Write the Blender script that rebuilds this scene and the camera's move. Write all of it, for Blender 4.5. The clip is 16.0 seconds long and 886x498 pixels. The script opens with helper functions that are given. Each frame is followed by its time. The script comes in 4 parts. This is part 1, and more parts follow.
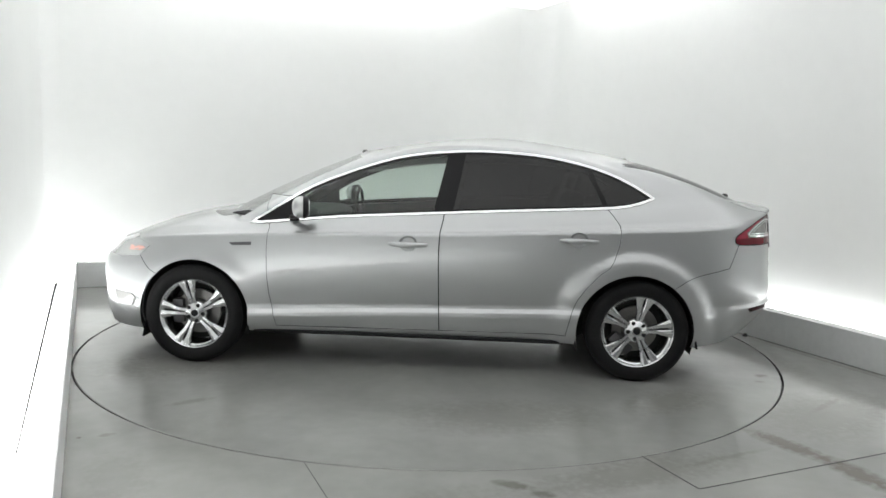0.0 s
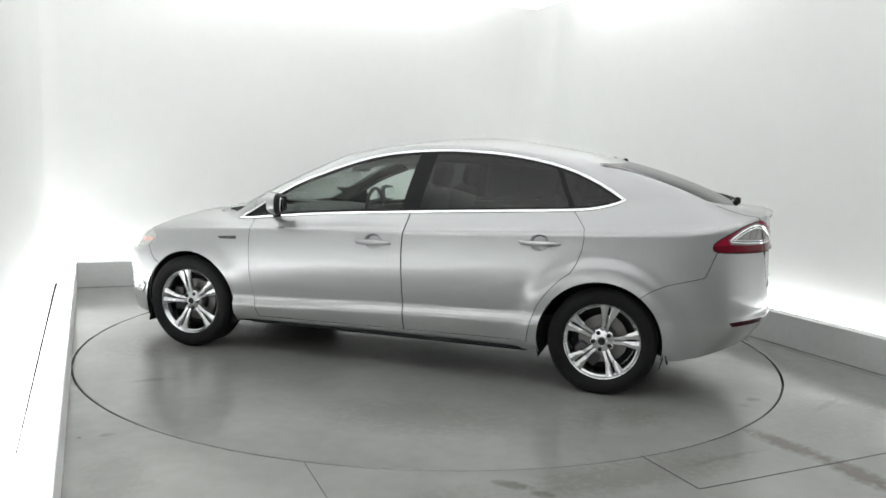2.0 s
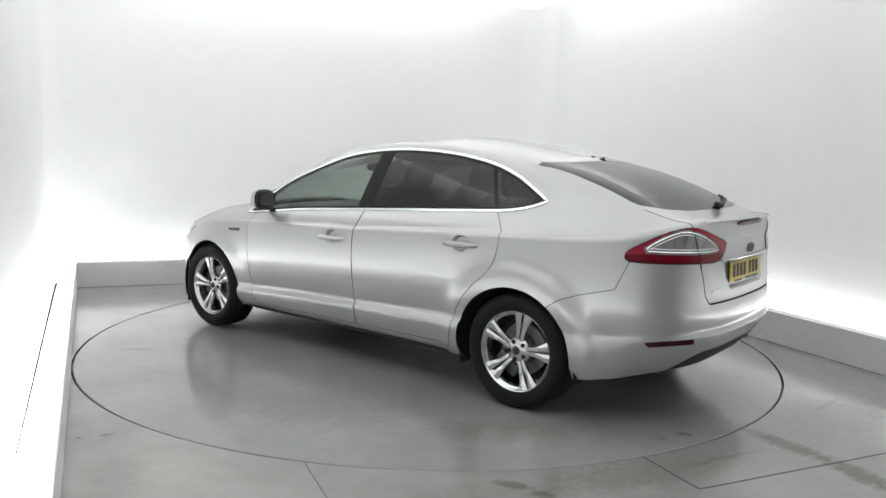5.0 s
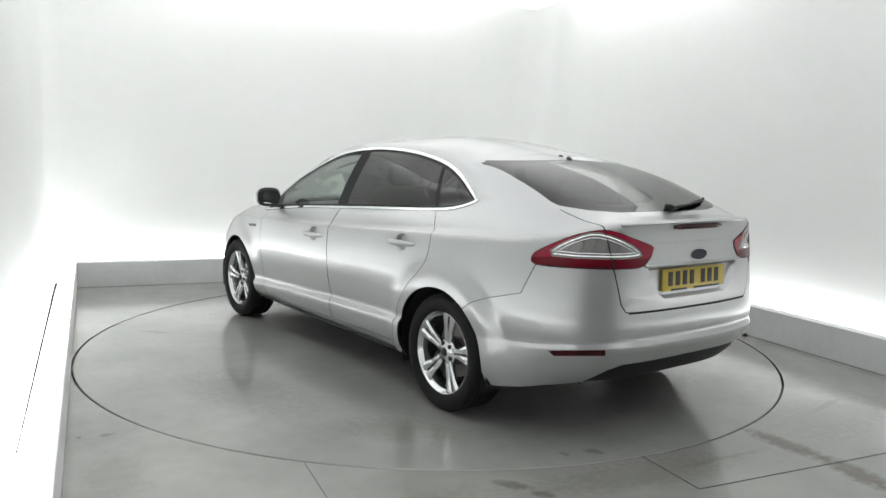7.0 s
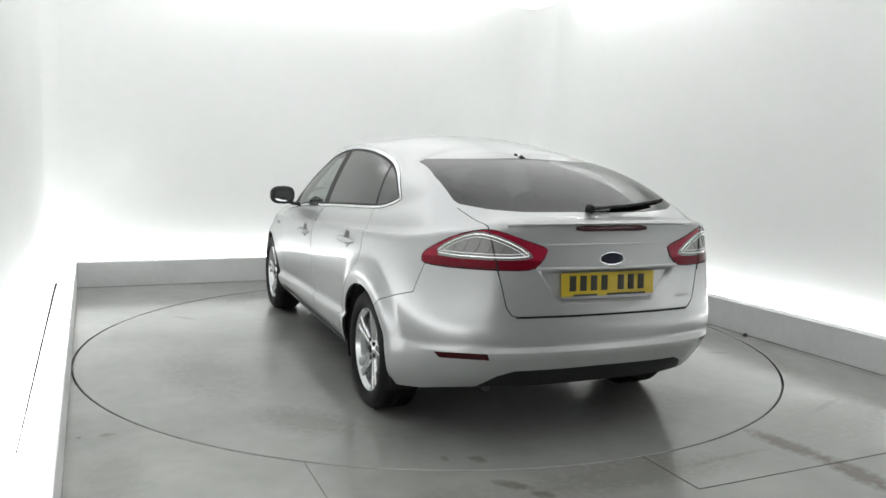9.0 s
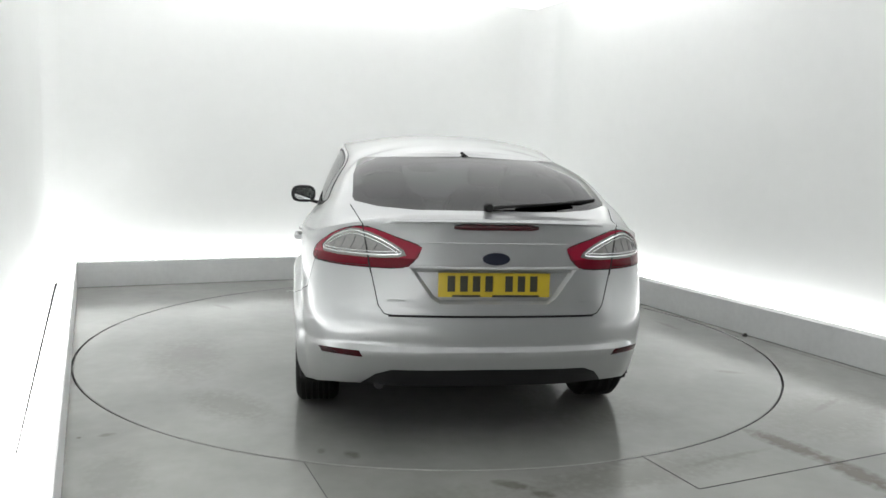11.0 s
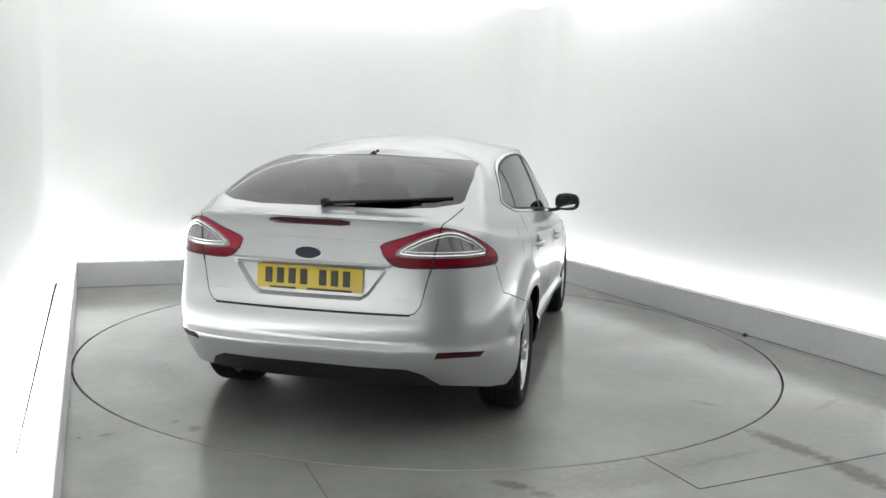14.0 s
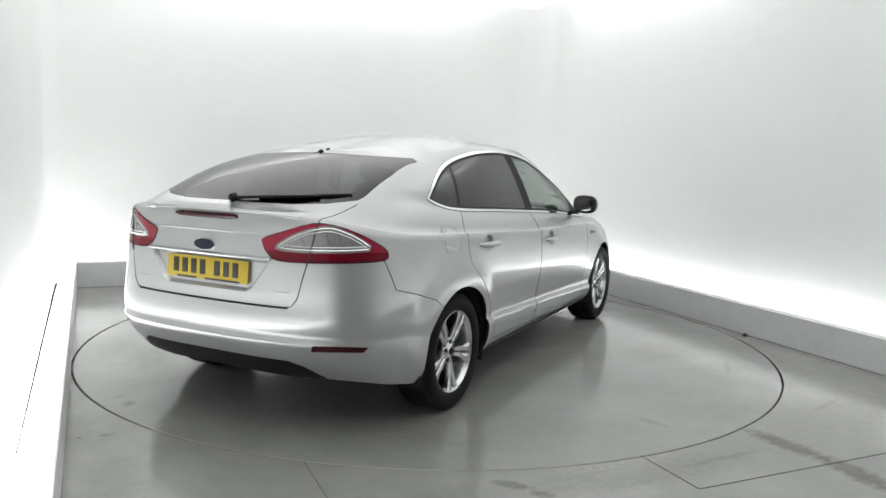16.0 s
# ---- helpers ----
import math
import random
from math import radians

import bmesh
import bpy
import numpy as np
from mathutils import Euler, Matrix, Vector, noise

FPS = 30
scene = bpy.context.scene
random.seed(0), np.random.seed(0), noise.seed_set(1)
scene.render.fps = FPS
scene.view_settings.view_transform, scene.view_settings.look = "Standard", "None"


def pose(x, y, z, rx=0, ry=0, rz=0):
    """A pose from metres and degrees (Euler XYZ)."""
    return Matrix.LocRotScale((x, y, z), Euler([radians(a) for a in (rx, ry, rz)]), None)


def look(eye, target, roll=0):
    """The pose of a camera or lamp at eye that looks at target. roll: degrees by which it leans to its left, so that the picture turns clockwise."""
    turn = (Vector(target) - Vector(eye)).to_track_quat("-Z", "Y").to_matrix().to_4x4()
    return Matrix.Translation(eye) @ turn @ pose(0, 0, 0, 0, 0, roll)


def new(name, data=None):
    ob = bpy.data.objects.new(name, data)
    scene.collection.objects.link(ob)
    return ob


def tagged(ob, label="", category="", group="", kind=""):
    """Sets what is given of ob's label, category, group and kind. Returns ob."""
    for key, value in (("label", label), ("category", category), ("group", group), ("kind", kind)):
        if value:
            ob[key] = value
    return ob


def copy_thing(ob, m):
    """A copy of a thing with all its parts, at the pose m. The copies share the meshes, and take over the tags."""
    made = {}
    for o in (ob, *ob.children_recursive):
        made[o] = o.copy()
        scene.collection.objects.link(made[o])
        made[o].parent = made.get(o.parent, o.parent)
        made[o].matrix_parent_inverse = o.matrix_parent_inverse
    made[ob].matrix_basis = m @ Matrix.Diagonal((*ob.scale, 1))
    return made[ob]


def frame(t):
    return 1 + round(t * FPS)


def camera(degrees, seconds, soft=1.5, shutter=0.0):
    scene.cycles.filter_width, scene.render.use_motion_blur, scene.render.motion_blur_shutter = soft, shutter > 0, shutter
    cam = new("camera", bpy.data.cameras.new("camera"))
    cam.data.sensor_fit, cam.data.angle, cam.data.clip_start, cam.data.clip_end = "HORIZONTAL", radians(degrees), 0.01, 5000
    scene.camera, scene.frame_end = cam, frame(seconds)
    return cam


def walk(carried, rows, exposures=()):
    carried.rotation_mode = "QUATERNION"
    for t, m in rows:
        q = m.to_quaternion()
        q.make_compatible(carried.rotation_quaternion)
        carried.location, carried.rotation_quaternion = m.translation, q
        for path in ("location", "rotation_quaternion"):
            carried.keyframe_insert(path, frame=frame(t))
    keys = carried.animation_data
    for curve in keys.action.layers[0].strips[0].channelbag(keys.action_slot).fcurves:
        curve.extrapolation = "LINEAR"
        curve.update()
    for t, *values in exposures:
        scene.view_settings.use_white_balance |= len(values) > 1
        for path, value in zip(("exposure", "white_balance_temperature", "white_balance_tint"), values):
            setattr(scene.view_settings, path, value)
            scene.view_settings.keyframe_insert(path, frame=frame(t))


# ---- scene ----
cam = camera(60.02, 16.0, soft=1.55)
CAM_POSE = look((0, 0, 1.394), (0, math.cos(radians(7.019)), 1.394 - math.sin(radians(7.019))), 1.71)
walk(cam, [(0.0, CAM_POSE), (16.0, CAM_POSE)])

# ---- light ----
scene.view_settings.exposure = -0.02
DIFFUSER, STRIP_HIGH, CEILING_FILL = 5.2, 13.0, 0.69
world = bpy.data.worlds.new("world")
scene.world = world
world.use_nodes = True
world.node_tree.nodes["Background"].inputs[0].default_value = (0.8, 0.85, 0.9, 1)
world.node_tree.nodes["Background"].inputs[1].default_value = 0.05


# ---- materials ----
def material(name, colour, rough=0.5, metal=0.0, coat=0.0, grain=0.0, scale=30.0, stain=0.0, stain_scale=2.0,
             bump=0.0, bump_scale=200.0, tint=None, glow=0.0, spec=0.5, rough_var=0.0, spots=(), coat_rough=0.06):
    m = bpy.data.materials.new(name)
    m.use_nodes = True
    nt = m.node_tree
    b = nt.nodes["Principled BSDF"]
    b.inputs["Base Color"].default_value = (*colour, 1)
    b.inputs["Roughness"].default_value = rough
    b.inputs["Metallic"].default_value = metal
    b.inputs["Coat Weight"].default_value = coat
    b.inputs["Coat Roughness"].default_value = coat_rough
    b.inputs["Specular IOR Level"].default_value = spec
    if glow:
        b.inputs["Emission Color"].default_value = (*(tint or colour), 1)
        b.inputs["Emission Strength"].default_value = glow
    co = nt.nodes.new("ShaderNodeTexCoord")

    def mottle(s, detail):
        n = nt.nodes.new("ShaderNodeTexNoise")
        n.inputs["Scale"].default_value = s
        n.inputs["Detail"].default_value = detail
        nt.links.new(co.outputs["Object"], n.inputs["Vector"])
        return n.outputs["Fac"]

    if grain or stain:
        last = None
        for s, amount, detail in ((scale, grain, 3), (stain_scale, stain, 3)):
            if not amount:
                continue
            r = nt.nodes.new("ShaderNodeMapRange")
            r.inputs["From Min"].default_value, r.inputs["From Max"].default_value = 0.15, 0.85
            r.inputs["To Min"].default_value, r.inputs["To Max"].default_value = 1 - amount, 1 + amount
            nt.links.new(mottle(s, detail), r.inputs["Value"])
            mix = nt.nodes.new("ShaderNodeMix")
            mix.data_type, mix.blend_type = "RGBA", "MULTIPLY"
            mix.inputs["Factor"].default_value = 1
            if last is None:
                mix.inputs["A"].default_value = (*colour, 1)
            else:
                nt.links.new(last, mix.inputs["A"])
            nt.links.new(r.outputs["Result"], mix.inputs["B"])
            last = mix.outputs["Result"]
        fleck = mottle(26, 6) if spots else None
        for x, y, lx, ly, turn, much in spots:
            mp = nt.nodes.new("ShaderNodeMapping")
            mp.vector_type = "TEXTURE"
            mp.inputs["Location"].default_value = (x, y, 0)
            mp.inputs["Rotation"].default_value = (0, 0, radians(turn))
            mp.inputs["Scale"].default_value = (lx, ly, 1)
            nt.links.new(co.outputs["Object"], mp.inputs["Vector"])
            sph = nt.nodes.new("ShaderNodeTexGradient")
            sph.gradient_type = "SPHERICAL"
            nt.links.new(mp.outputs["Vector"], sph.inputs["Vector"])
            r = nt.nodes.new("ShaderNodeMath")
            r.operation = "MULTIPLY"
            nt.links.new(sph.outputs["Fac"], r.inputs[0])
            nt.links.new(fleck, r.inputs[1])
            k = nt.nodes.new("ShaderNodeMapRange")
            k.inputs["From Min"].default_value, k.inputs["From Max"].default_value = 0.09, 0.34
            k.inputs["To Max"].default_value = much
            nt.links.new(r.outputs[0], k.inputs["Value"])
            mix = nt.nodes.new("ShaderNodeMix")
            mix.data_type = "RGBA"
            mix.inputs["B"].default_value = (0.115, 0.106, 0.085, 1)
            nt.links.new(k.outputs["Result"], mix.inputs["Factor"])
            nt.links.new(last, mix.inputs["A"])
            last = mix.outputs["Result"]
        nt.links.new(last, b.inputs["Base Color"])
    if rough_var:
        r = nt.nodes.new("ShaderNodeMapRange")
        r.inputs["From Min"].default_value, r.inputs["From Max"].default_value = 0.15, 0.85
        r.inputs["To Min"].default_value, r.inputs["To Max"].default_value = rough - rough_var, rough + rough_var
        nt.links.new(mottle(stain_scale * 1.7, 2), r.inputs["Value"])
        nt.links.new(r.outputs["Result"], b.inputs["Roughness"])
    if bump:
        bn = nt.nodes.new("ShaderNodeBump")
        bn.inputs["Strength"].default_value = bump
        bn.inputs["Distance"].default_value = 0.002
        nt.links.new(mottle(bump_scale, 4), bn.inputs["Height"])
        nt.links.new(bn.outputs["Normal"], b.inputs["Normal"])
    return m


def glass(name, colour, rough=0.0, bend=4.0, face_on=0.055):
    m = bpy.data.materials.new(name)
    m.use_nodes = True
    nt = m.node_tree
    nt.nodes.clear()
    out = nt.nodes.new("ShaderNodeOutputMaterial")
    clear, gloss, mix = (nt.nodes.new("ShaderNode" + n) for n in ("BsdfTransparent", "BsdfGlossy", "MixShader"))
    face = nt.nodes.new("ShaderNodeLayerWeight")
    face.inputs["Blend"].default_value = 0.5
    power, gain = nt.nodes.new("ShaderNodeMath"), nt.nodes.new("ShaderNodeMath")
    power.operation, gain.operation = "POWER", "MULTIPLY_ADD"
    power.inputs[1].default_value = bend
    gain.inputs[1].default_value, gain.inputs[2].default_value = 0.85, face_on
    nt.links.new(face.outputs["Facing"], power.inputs[0])
    nt.links.new(power.outputs[0], gain.inputs[0])
    clear.inputs["Color"].default_value = (*colour, 1)
    gloss.inputs["Roughness"].default_value = rough
    nt.links.new(gain.outputs[0], mix.inputs[0])
    nt.links.new(clear.outputs[0], mix.inputs[1])
    nt.links.new(gloss.outputs[0], mix.inputs[2])
    nt.links.new(mix.outputs[0], out.inputs["Surface"])
    return m


WALL_PAINT = material("wall_paint", (0.852, 0.865, 0.855), 0.55, grain=0.012, scale=9, stain=0.025, stain_scale=0.9, bump=0.06, bump_scale=60)
FRONT_GREY = material("front_grey", (0.30, 0.305, 0.31), 0.6, grain=0.05, stain=0.08)
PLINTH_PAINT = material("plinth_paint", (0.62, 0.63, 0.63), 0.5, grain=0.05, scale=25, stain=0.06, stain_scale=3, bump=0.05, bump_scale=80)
# lighter copy of the plinth paint, putting the left side's brightness into colour
PLINTH_BRIGHT = material("plinth_bright", (0.88, 0.88, 0.88), 0.4, grain=0.02, scale=25, stain=0.03, stain_scale=3)
CEILING_PAINT = material("ceiling_paint", (0.90, 0.90, 0.90), 0.6, grain=0.02, stain=0.03)
STRIP_GLOW = material("diffuser_glow", (0.9, 0.9, 0.9), 0.5, glow=DIFFUSER, tint=(0.994, 1.0, 0.993))
# faint glow added to the ceiling panel to brighten walls and floor
FILL_PANEL = material("fill_panel", (0.9, 0.9, 0.9), 0.6, glow=CEILING_FILL, tint=(0.994, 1.0, 0.993))
STRIP_GLOW_TOP = material("strip_glow_top", (1, 1, 1), 0.5, glow=STRIP_HIGH, tint=(0.994, 1.0, 0.993))
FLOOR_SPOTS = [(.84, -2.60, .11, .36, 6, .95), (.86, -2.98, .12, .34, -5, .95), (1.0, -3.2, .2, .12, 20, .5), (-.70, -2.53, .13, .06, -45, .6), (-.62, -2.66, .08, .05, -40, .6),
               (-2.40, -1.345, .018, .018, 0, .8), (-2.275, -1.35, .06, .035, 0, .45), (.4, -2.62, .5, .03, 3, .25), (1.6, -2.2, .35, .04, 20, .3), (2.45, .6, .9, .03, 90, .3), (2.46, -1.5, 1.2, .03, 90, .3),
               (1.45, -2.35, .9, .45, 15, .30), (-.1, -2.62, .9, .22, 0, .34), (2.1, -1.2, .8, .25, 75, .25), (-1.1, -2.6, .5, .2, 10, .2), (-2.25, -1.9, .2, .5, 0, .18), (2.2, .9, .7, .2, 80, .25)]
DISC_SPOTS = [(-2.245, .66, .07, .05, 30, .55), (-2.19, .80, .05, .03, 0, .4), (1.2, 1.7, .2, .05, 40, .3), (.4, -2.1, .25, .04, 10, .3), (-1.0, -1.9, .15, .05, 70, .3),
              (1.5, .9, .9, .5, 35, .28), (-1.6, -.6, .7, .5, 60, .25), (-.5, 1.7, .8, .4, 10, .25), (.6, -1.6, .7, .4, -20, .25), (1.95, -.7, .4, .25, 80, .3), (-1.5, 1.3, .5, .25, 40, .3)]
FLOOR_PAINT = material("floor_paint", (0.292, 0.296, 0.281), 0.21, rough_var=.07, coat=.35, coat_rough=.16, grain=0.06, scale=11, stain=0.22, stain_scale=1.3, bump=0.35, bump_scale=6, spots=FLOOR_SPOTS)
DISC_PAINT = material("disc_paint", (0.285, 0.290, 0.277), 0.20, rough_var=.07, coat=.35, coat_rough=.16, grain=0.06, scale=11, stain=0.22, stain_scale=1.3, bump=0.35, bump_scale=6, spots=DISC_SPOTS)
JOINT_GREY = material("joint_grey", (0.19, 0.19, 0.18), 0.8, grain=0.2, scale=40)
GROOVE = material("groove_dark", (0.02, 0.02, 0.02), 0.8)
SILVER = material("silver_paint", (0.478, 0.489, 0.495), 0.32, metal=0.72, coat=0.7, coat_rough=0.05, grain=0.015, scale=900, stain=0.01)
BLACK_TRIM = material("black_trim", (0.012, 0.012, 0.013), 0.5, spec=0.2, grain=0.1, scale=200)
BLACK_PLASTIC = material("black_plastic", (0.012, 0.012, 0.013), 0.5, spec=0.25, grain=0.15, scale=150, bump=0.2, bump_scale=400)
LINER = material("dark_liner", (0.012, 0.012, 0.012), 0.9, grain=0.1)
RUBBER = material("rubber", (0.010, 0.010, 0.0105), 0.65, spec=0.2, grain=0.15, scale=60, stain=0.2, stain_scale=12)
ALLOY = material("alloy", (0.66, 0.67, 0.68), 0.20, metal=1.0, grain=0.02, scale=300, stain=0.02)
ALLOY_DARK = material("alloy_shadow", (0.10, 0.10, 0.105), 0.4, metal=0.8, grain=0.1)
STEEL = material("brake_steel", (0.20, 0.195, 0.19), 0.42, metal=1.0, grain=0.1, scale=120)
CHROME = material("chrome", (0.86, 0.87, 0.88), 0.08, metal=1.0)
RED_LENS = material("red_lens", (0.27, 0.004, 0.026), 0.10, spec=0.4, coat=0.5, grain=0.06, scale=120)
RED_LOW = material("deep_red_lens", (0.13, 0.001, 0.010), 0.10, spec=0.35, grain=0.06, scale=120)
RED_DARK = material("dark_red_lens", (0.045, 0.003, 0.007), 0.15, spec=0.35, coat=0.0, grain=0.08, scale=120)
HEADLAMP_LENS = material("headlamp_lens", (0.62, 0.63, 0.63), 0.12, metal=0.35, coat=1.0, grain=0.12, scale=45)
CLEAR_LENS = material("clear_lens", (0.34, 0.335, 0.33), 0.18, metal=0.5, coat=0.6, grain=0.1, scale=60)
PLATE_YELLOW = material("plate_yellow", (0.52, 0.385, 0.025), 0.35, coat=0.3, grain=0.03)
PLATE_INK = material("plate_ink", (0.03, 0.03, 0.02), 0.5, grain=0.05)
BADGE_BLUE = material("badge_blue", (0.012, 0.016, 0.03), 0.45, spec=0.3)
SEAT_CLOTH = material("seat_cloth", (0.05, 0.05, 0.052), 0.9, grain=0.2, scale=300)
GLASS_FRONT = glass("front_glass", (0.74, 0.81, 0.77))
GLASS_SCREEN = glass("windscreen_glass", (0.74, 0.81, 0.77), bend=1.3)
GLASS_TINT = glass("privacy_glass", (0.05, 0.052, 0.055), bend=3.4, face_on=0.05)
GLASS_REAR = glass("rear_glass", (0.10, 0.105, 0.11))


# ---- small tools ----
def finish(bm, name, mat, smooth=True):
    me = bpy.data.meshes.new(name)
    bm.to_mesh(me)
    bm.free()
    me.materials.append(mat)
    if smooth:
        me.polygons.foreach_set("use_smooth", [True] * len(me.polygons))
        me.set_sharp_from_angle(angle=radians(38))
    return me


def part(name, bm, mat, parent, label="", smooth=True):
    ob = new(name, finish(bm, name, mat, smooth))
    ob.parent = parent
    return tagged(ob, label)


def box(bm, size, m, bevel=0.0, segs=2):
    made = bmesh.ops.create_cube(bm, size=1.0, matrix=m @ Matrix.Diagonal((*size, 1)))
    if bevel:
        edges = list({e for v in made["verts"] for e in v.link_edges})
        bmesh.ops.bevel(bm, geom=edges, offset=bevel, segments=segs, profile=0.6, affect="EDGES")
    return bm


def boxed(size, m, bevel=0.0, segs=2):
    return box(bmesh.new(), size, m, bevel, segs)


def lathe(bm, profile, m, steps=64):
    """Turn (radius, along) pairs round the local y axis."""
    rings = []
    for i in range(steps):
        a = 2 * math.pi * i / steps
        rings.append([bm.verts.new(m @ Vector((r * math.cos(a), y, r * math.sin(a)))) for r, y in profile])
    for i in range(steps):
        p, q = rings[i], rings[(i + 1) % steps]
        for j in range(len(profile) - 1):
            bm.faces.new((p[j], p[j + 1], q[j + 1], q[j]))
    return bm


def tube(bm, points, radius, steps=8, flat=1.0):
    """A round or flattened bar along points."""
    pts = [Vector(p) for p in points]
    rings = []
    for i, p in enumerate(pts):
        d = (pts[min(i + 1, len(pts) - 1)] - pts[max(i - 1, 0)]).normalized()
        side = d.cross(Vector((0, 0, 1)))
        side = side.normalized() if side.length > 1e-4 else Vector((1, 0, 0))
        up = side.cross(d)
        r = radius[i] if isinstance(radius, (list, tuple)) else radius
        rings.append([bm.verts.new(p + side * r * math.cos(2 * math.pi * k / steps) + up * r * flat * math.sin(2 * math.pi * k / steps)) for k in range(steps)])
    for a, b in zip(rings, rings[1:]):
        for k in range(steps):
            bm.faces.new((a[k], a[(k + 1) % steps], b[(k + 1) % steps], b[k]))
    bm.faces.new(rings[0]), bm.faces.new(rings[-1])
    bmesh.ops.recalc_face_normals(bm, faces=bm.faces[:])
    return bm


# ---- the booth ----
CENTRE = Vector((-0.0753, 5.7313, 0))
ROOM = pose(CENTRE.x, CENTRE.y, 0, 0, 0, 24.2)
DISC_R = 2.464
LEFT, RIGHT, BACK, FRONT = -2.503, 2.53, 2.90, -7.2
GAP, TOP = 0.28, 3.4
PLINTH_H = 0.245


# the left plinth runs a little out of square
SKEW = ROOM @ Matrix.Translation((LEFT, BACK, 0)) @ pose(0, 0, 0, 0, 0, 0.63) @ Matrix.Translation((-LEFT, -BACK, 0))


def setting(name, bm, mat, label, category, smooth=False, m=ROOM):
    ob = new(name, finish(bm, name, mat, smooth))
    ob.matrix_world = m
    return tagged(ob, label, category, kind="structure")


def block(x0, x1, y0, y1, z0, z1, bevel=0.0):
    return boxed((x1 - x0, y1 - y0, z1 - z0), Matrix.Translation(((x0 + x1) / 2, (y0 + y1) / 2, (z0 + z1) / 2)), bevel)


WL, WR, WB, WF = -2.77, RIGHT + GAP, BACK + GAP, FRONT - GAP
setting("wall_left", block(WL - 0.12, WL, WF, WB, -0.1, TOP), WALL_PAINT, "smooth white painted studio wall washed by hidden light strips", "wall")
setting("wall_right", block(WR, WR + 0.12, WF, WB, -0.1, TOP), WALL_PAINT, "smooth white painted studio wall washed by hidden light strips", "wall")
setting("wall_back", block(WL - 0.12, WR + 0.12, WB, WB + 0.12, -0.1, TOP), WALL_PAINT, "smooth white painted studio end wall with soft glow", "wall")
# the front wall is out of view; its grey tones down the car's reflections
setting("wall_front", block(WL - 0.12, WR + 0.12, WF - 0.12, WF, -0.1, TOP), FRONT_GREY, "unseen wall closing the booth, greyed to darken reflections", "wall")
setting("ceiling", block(WL - 0.12, WR + 0.12, WF - 0.12, WB + 0.12, TOP, TOP + 0.1), CEILING_PAINT, "plain white painted ceiling above the light coves", "ceiling")
# the panel's glow is an added fill, not a lamp of the booth
setting("ceiling_panel", block(WL + 0.34, WR - 0.34, -4.9, WB - 0.34, 3.12, 3.18, 0.01), FILL_PANEL, "white ceiling panel with an added fill glow and a gap round it", "ceiling light")
PW = 0.12
setting("plinth_left", block(LEFT - PW, LEFT, FRONT, BACK + PW, 0, PLINTH_H, 0.006), PLINTH_BRIGHT, "low plinth in brightened paint hiding a light strip along the wall", "plinth", m=SKEW)
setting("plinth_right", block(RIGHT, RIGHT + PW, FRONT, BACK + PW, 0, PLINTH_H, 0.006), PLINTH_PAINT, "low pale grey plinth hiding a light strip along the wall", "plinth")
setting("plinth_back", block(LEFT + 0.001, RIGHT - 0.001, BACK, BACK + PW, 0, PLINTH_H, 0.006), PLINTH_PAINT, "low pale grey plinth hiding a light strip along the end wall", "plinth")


def strip(name, x0, x1, y0, y1, z0, z1, mat, label, m=ROOM):
    ob = new(name, finish(block(x0, x1, y0, y1, z0, z1, 0.002), name, mat))
    ob.matrix_world = m
    return tagged(ob, label, "light strip", group="cove lights")


# luminous white covers between the plinths and the walls, with a fine joint along the left one
LOW = "white luminous acrylic cover on top of the plinth"
J = LEFT - PW - 0.012
strip("light_cover", WL - .09, J, WF + .15, WB - .002, PLINTH_H - .02, PLINTH_H - .001, STRIP_GLOW, LOW, SKEW)
for x0, x1, y0, y1 in ((RIGHT + PW + .004, WR - .002, FRONT, WB - .002),
                       (LEFT - PW + .002, RIGHT + PW, BACK + PW + .004, WB - .002)):
    strip("light_cover", x0, x1, y0, y1, PLINTH_H - .02, PLINTH_H - .001, STRIP_GLOW, LOW)
strip("light_cover", LEFT - PW + .001, LEFT - .012, FRONT, BACK - .004, PLINTH_H + .001, PLINTH_H + .004, STRIP_GLOW, LOW, SKEW)
seam = bmesh.new()
for z in (PLINTH_H, PLINTH_H + .008):
    seam.faces.new([seam.verts.new((LEFT - PW - .018 + dx, y, z)) for dx, y in ((-.002, -2.15), (.002, -2.15), (.010, 1.72), (-.010, 1.72))])
bmesh.ops.bridge_loops(seam, edges=seam.edges[:])
bmesh.ops.recalc_face_normals(seam, faces=seam.faces[:])
setting("plinth_joint", seam, GROOVE, "thin dark joint along the plinth cover", "joint", m=SKEW)
HIGH = "long white light strip hidden above the ceiling panel, left and front right ones added as fill"
# the left and front right strips are unseen, added to balance the light
for x0, x1, y0, y1 in ((WL + .40, WL + .46, -3.9, BACK - .5), (WR - .46, WR - .40, -.45, BACK - .55), (WR - .46, WR - .40, -5.6, -2.2),
                       (LEFT + .25, RIGHT - .70, WB - .46, WB - .40)):
    strip("light_strip", x0, x1, y0, y1, 3.19, 3.22, STRIP_GLOW_TOP, HIGH)


# dark joints where the plinths meet the floor
for x0, x1, y0, y1 in ((LEFT + .003, RIGHT - .003, BACK - .003, BACK + .001), (RIGHT - .002, RIGHT + .001, FRONT, BACK - .005)):
    setting("plinth_base_joint", block(x0, x1, y0, y1, 0.0005, 0.0035), JOINT_GREY, "grey joint at the foot of the plinth", "joint")


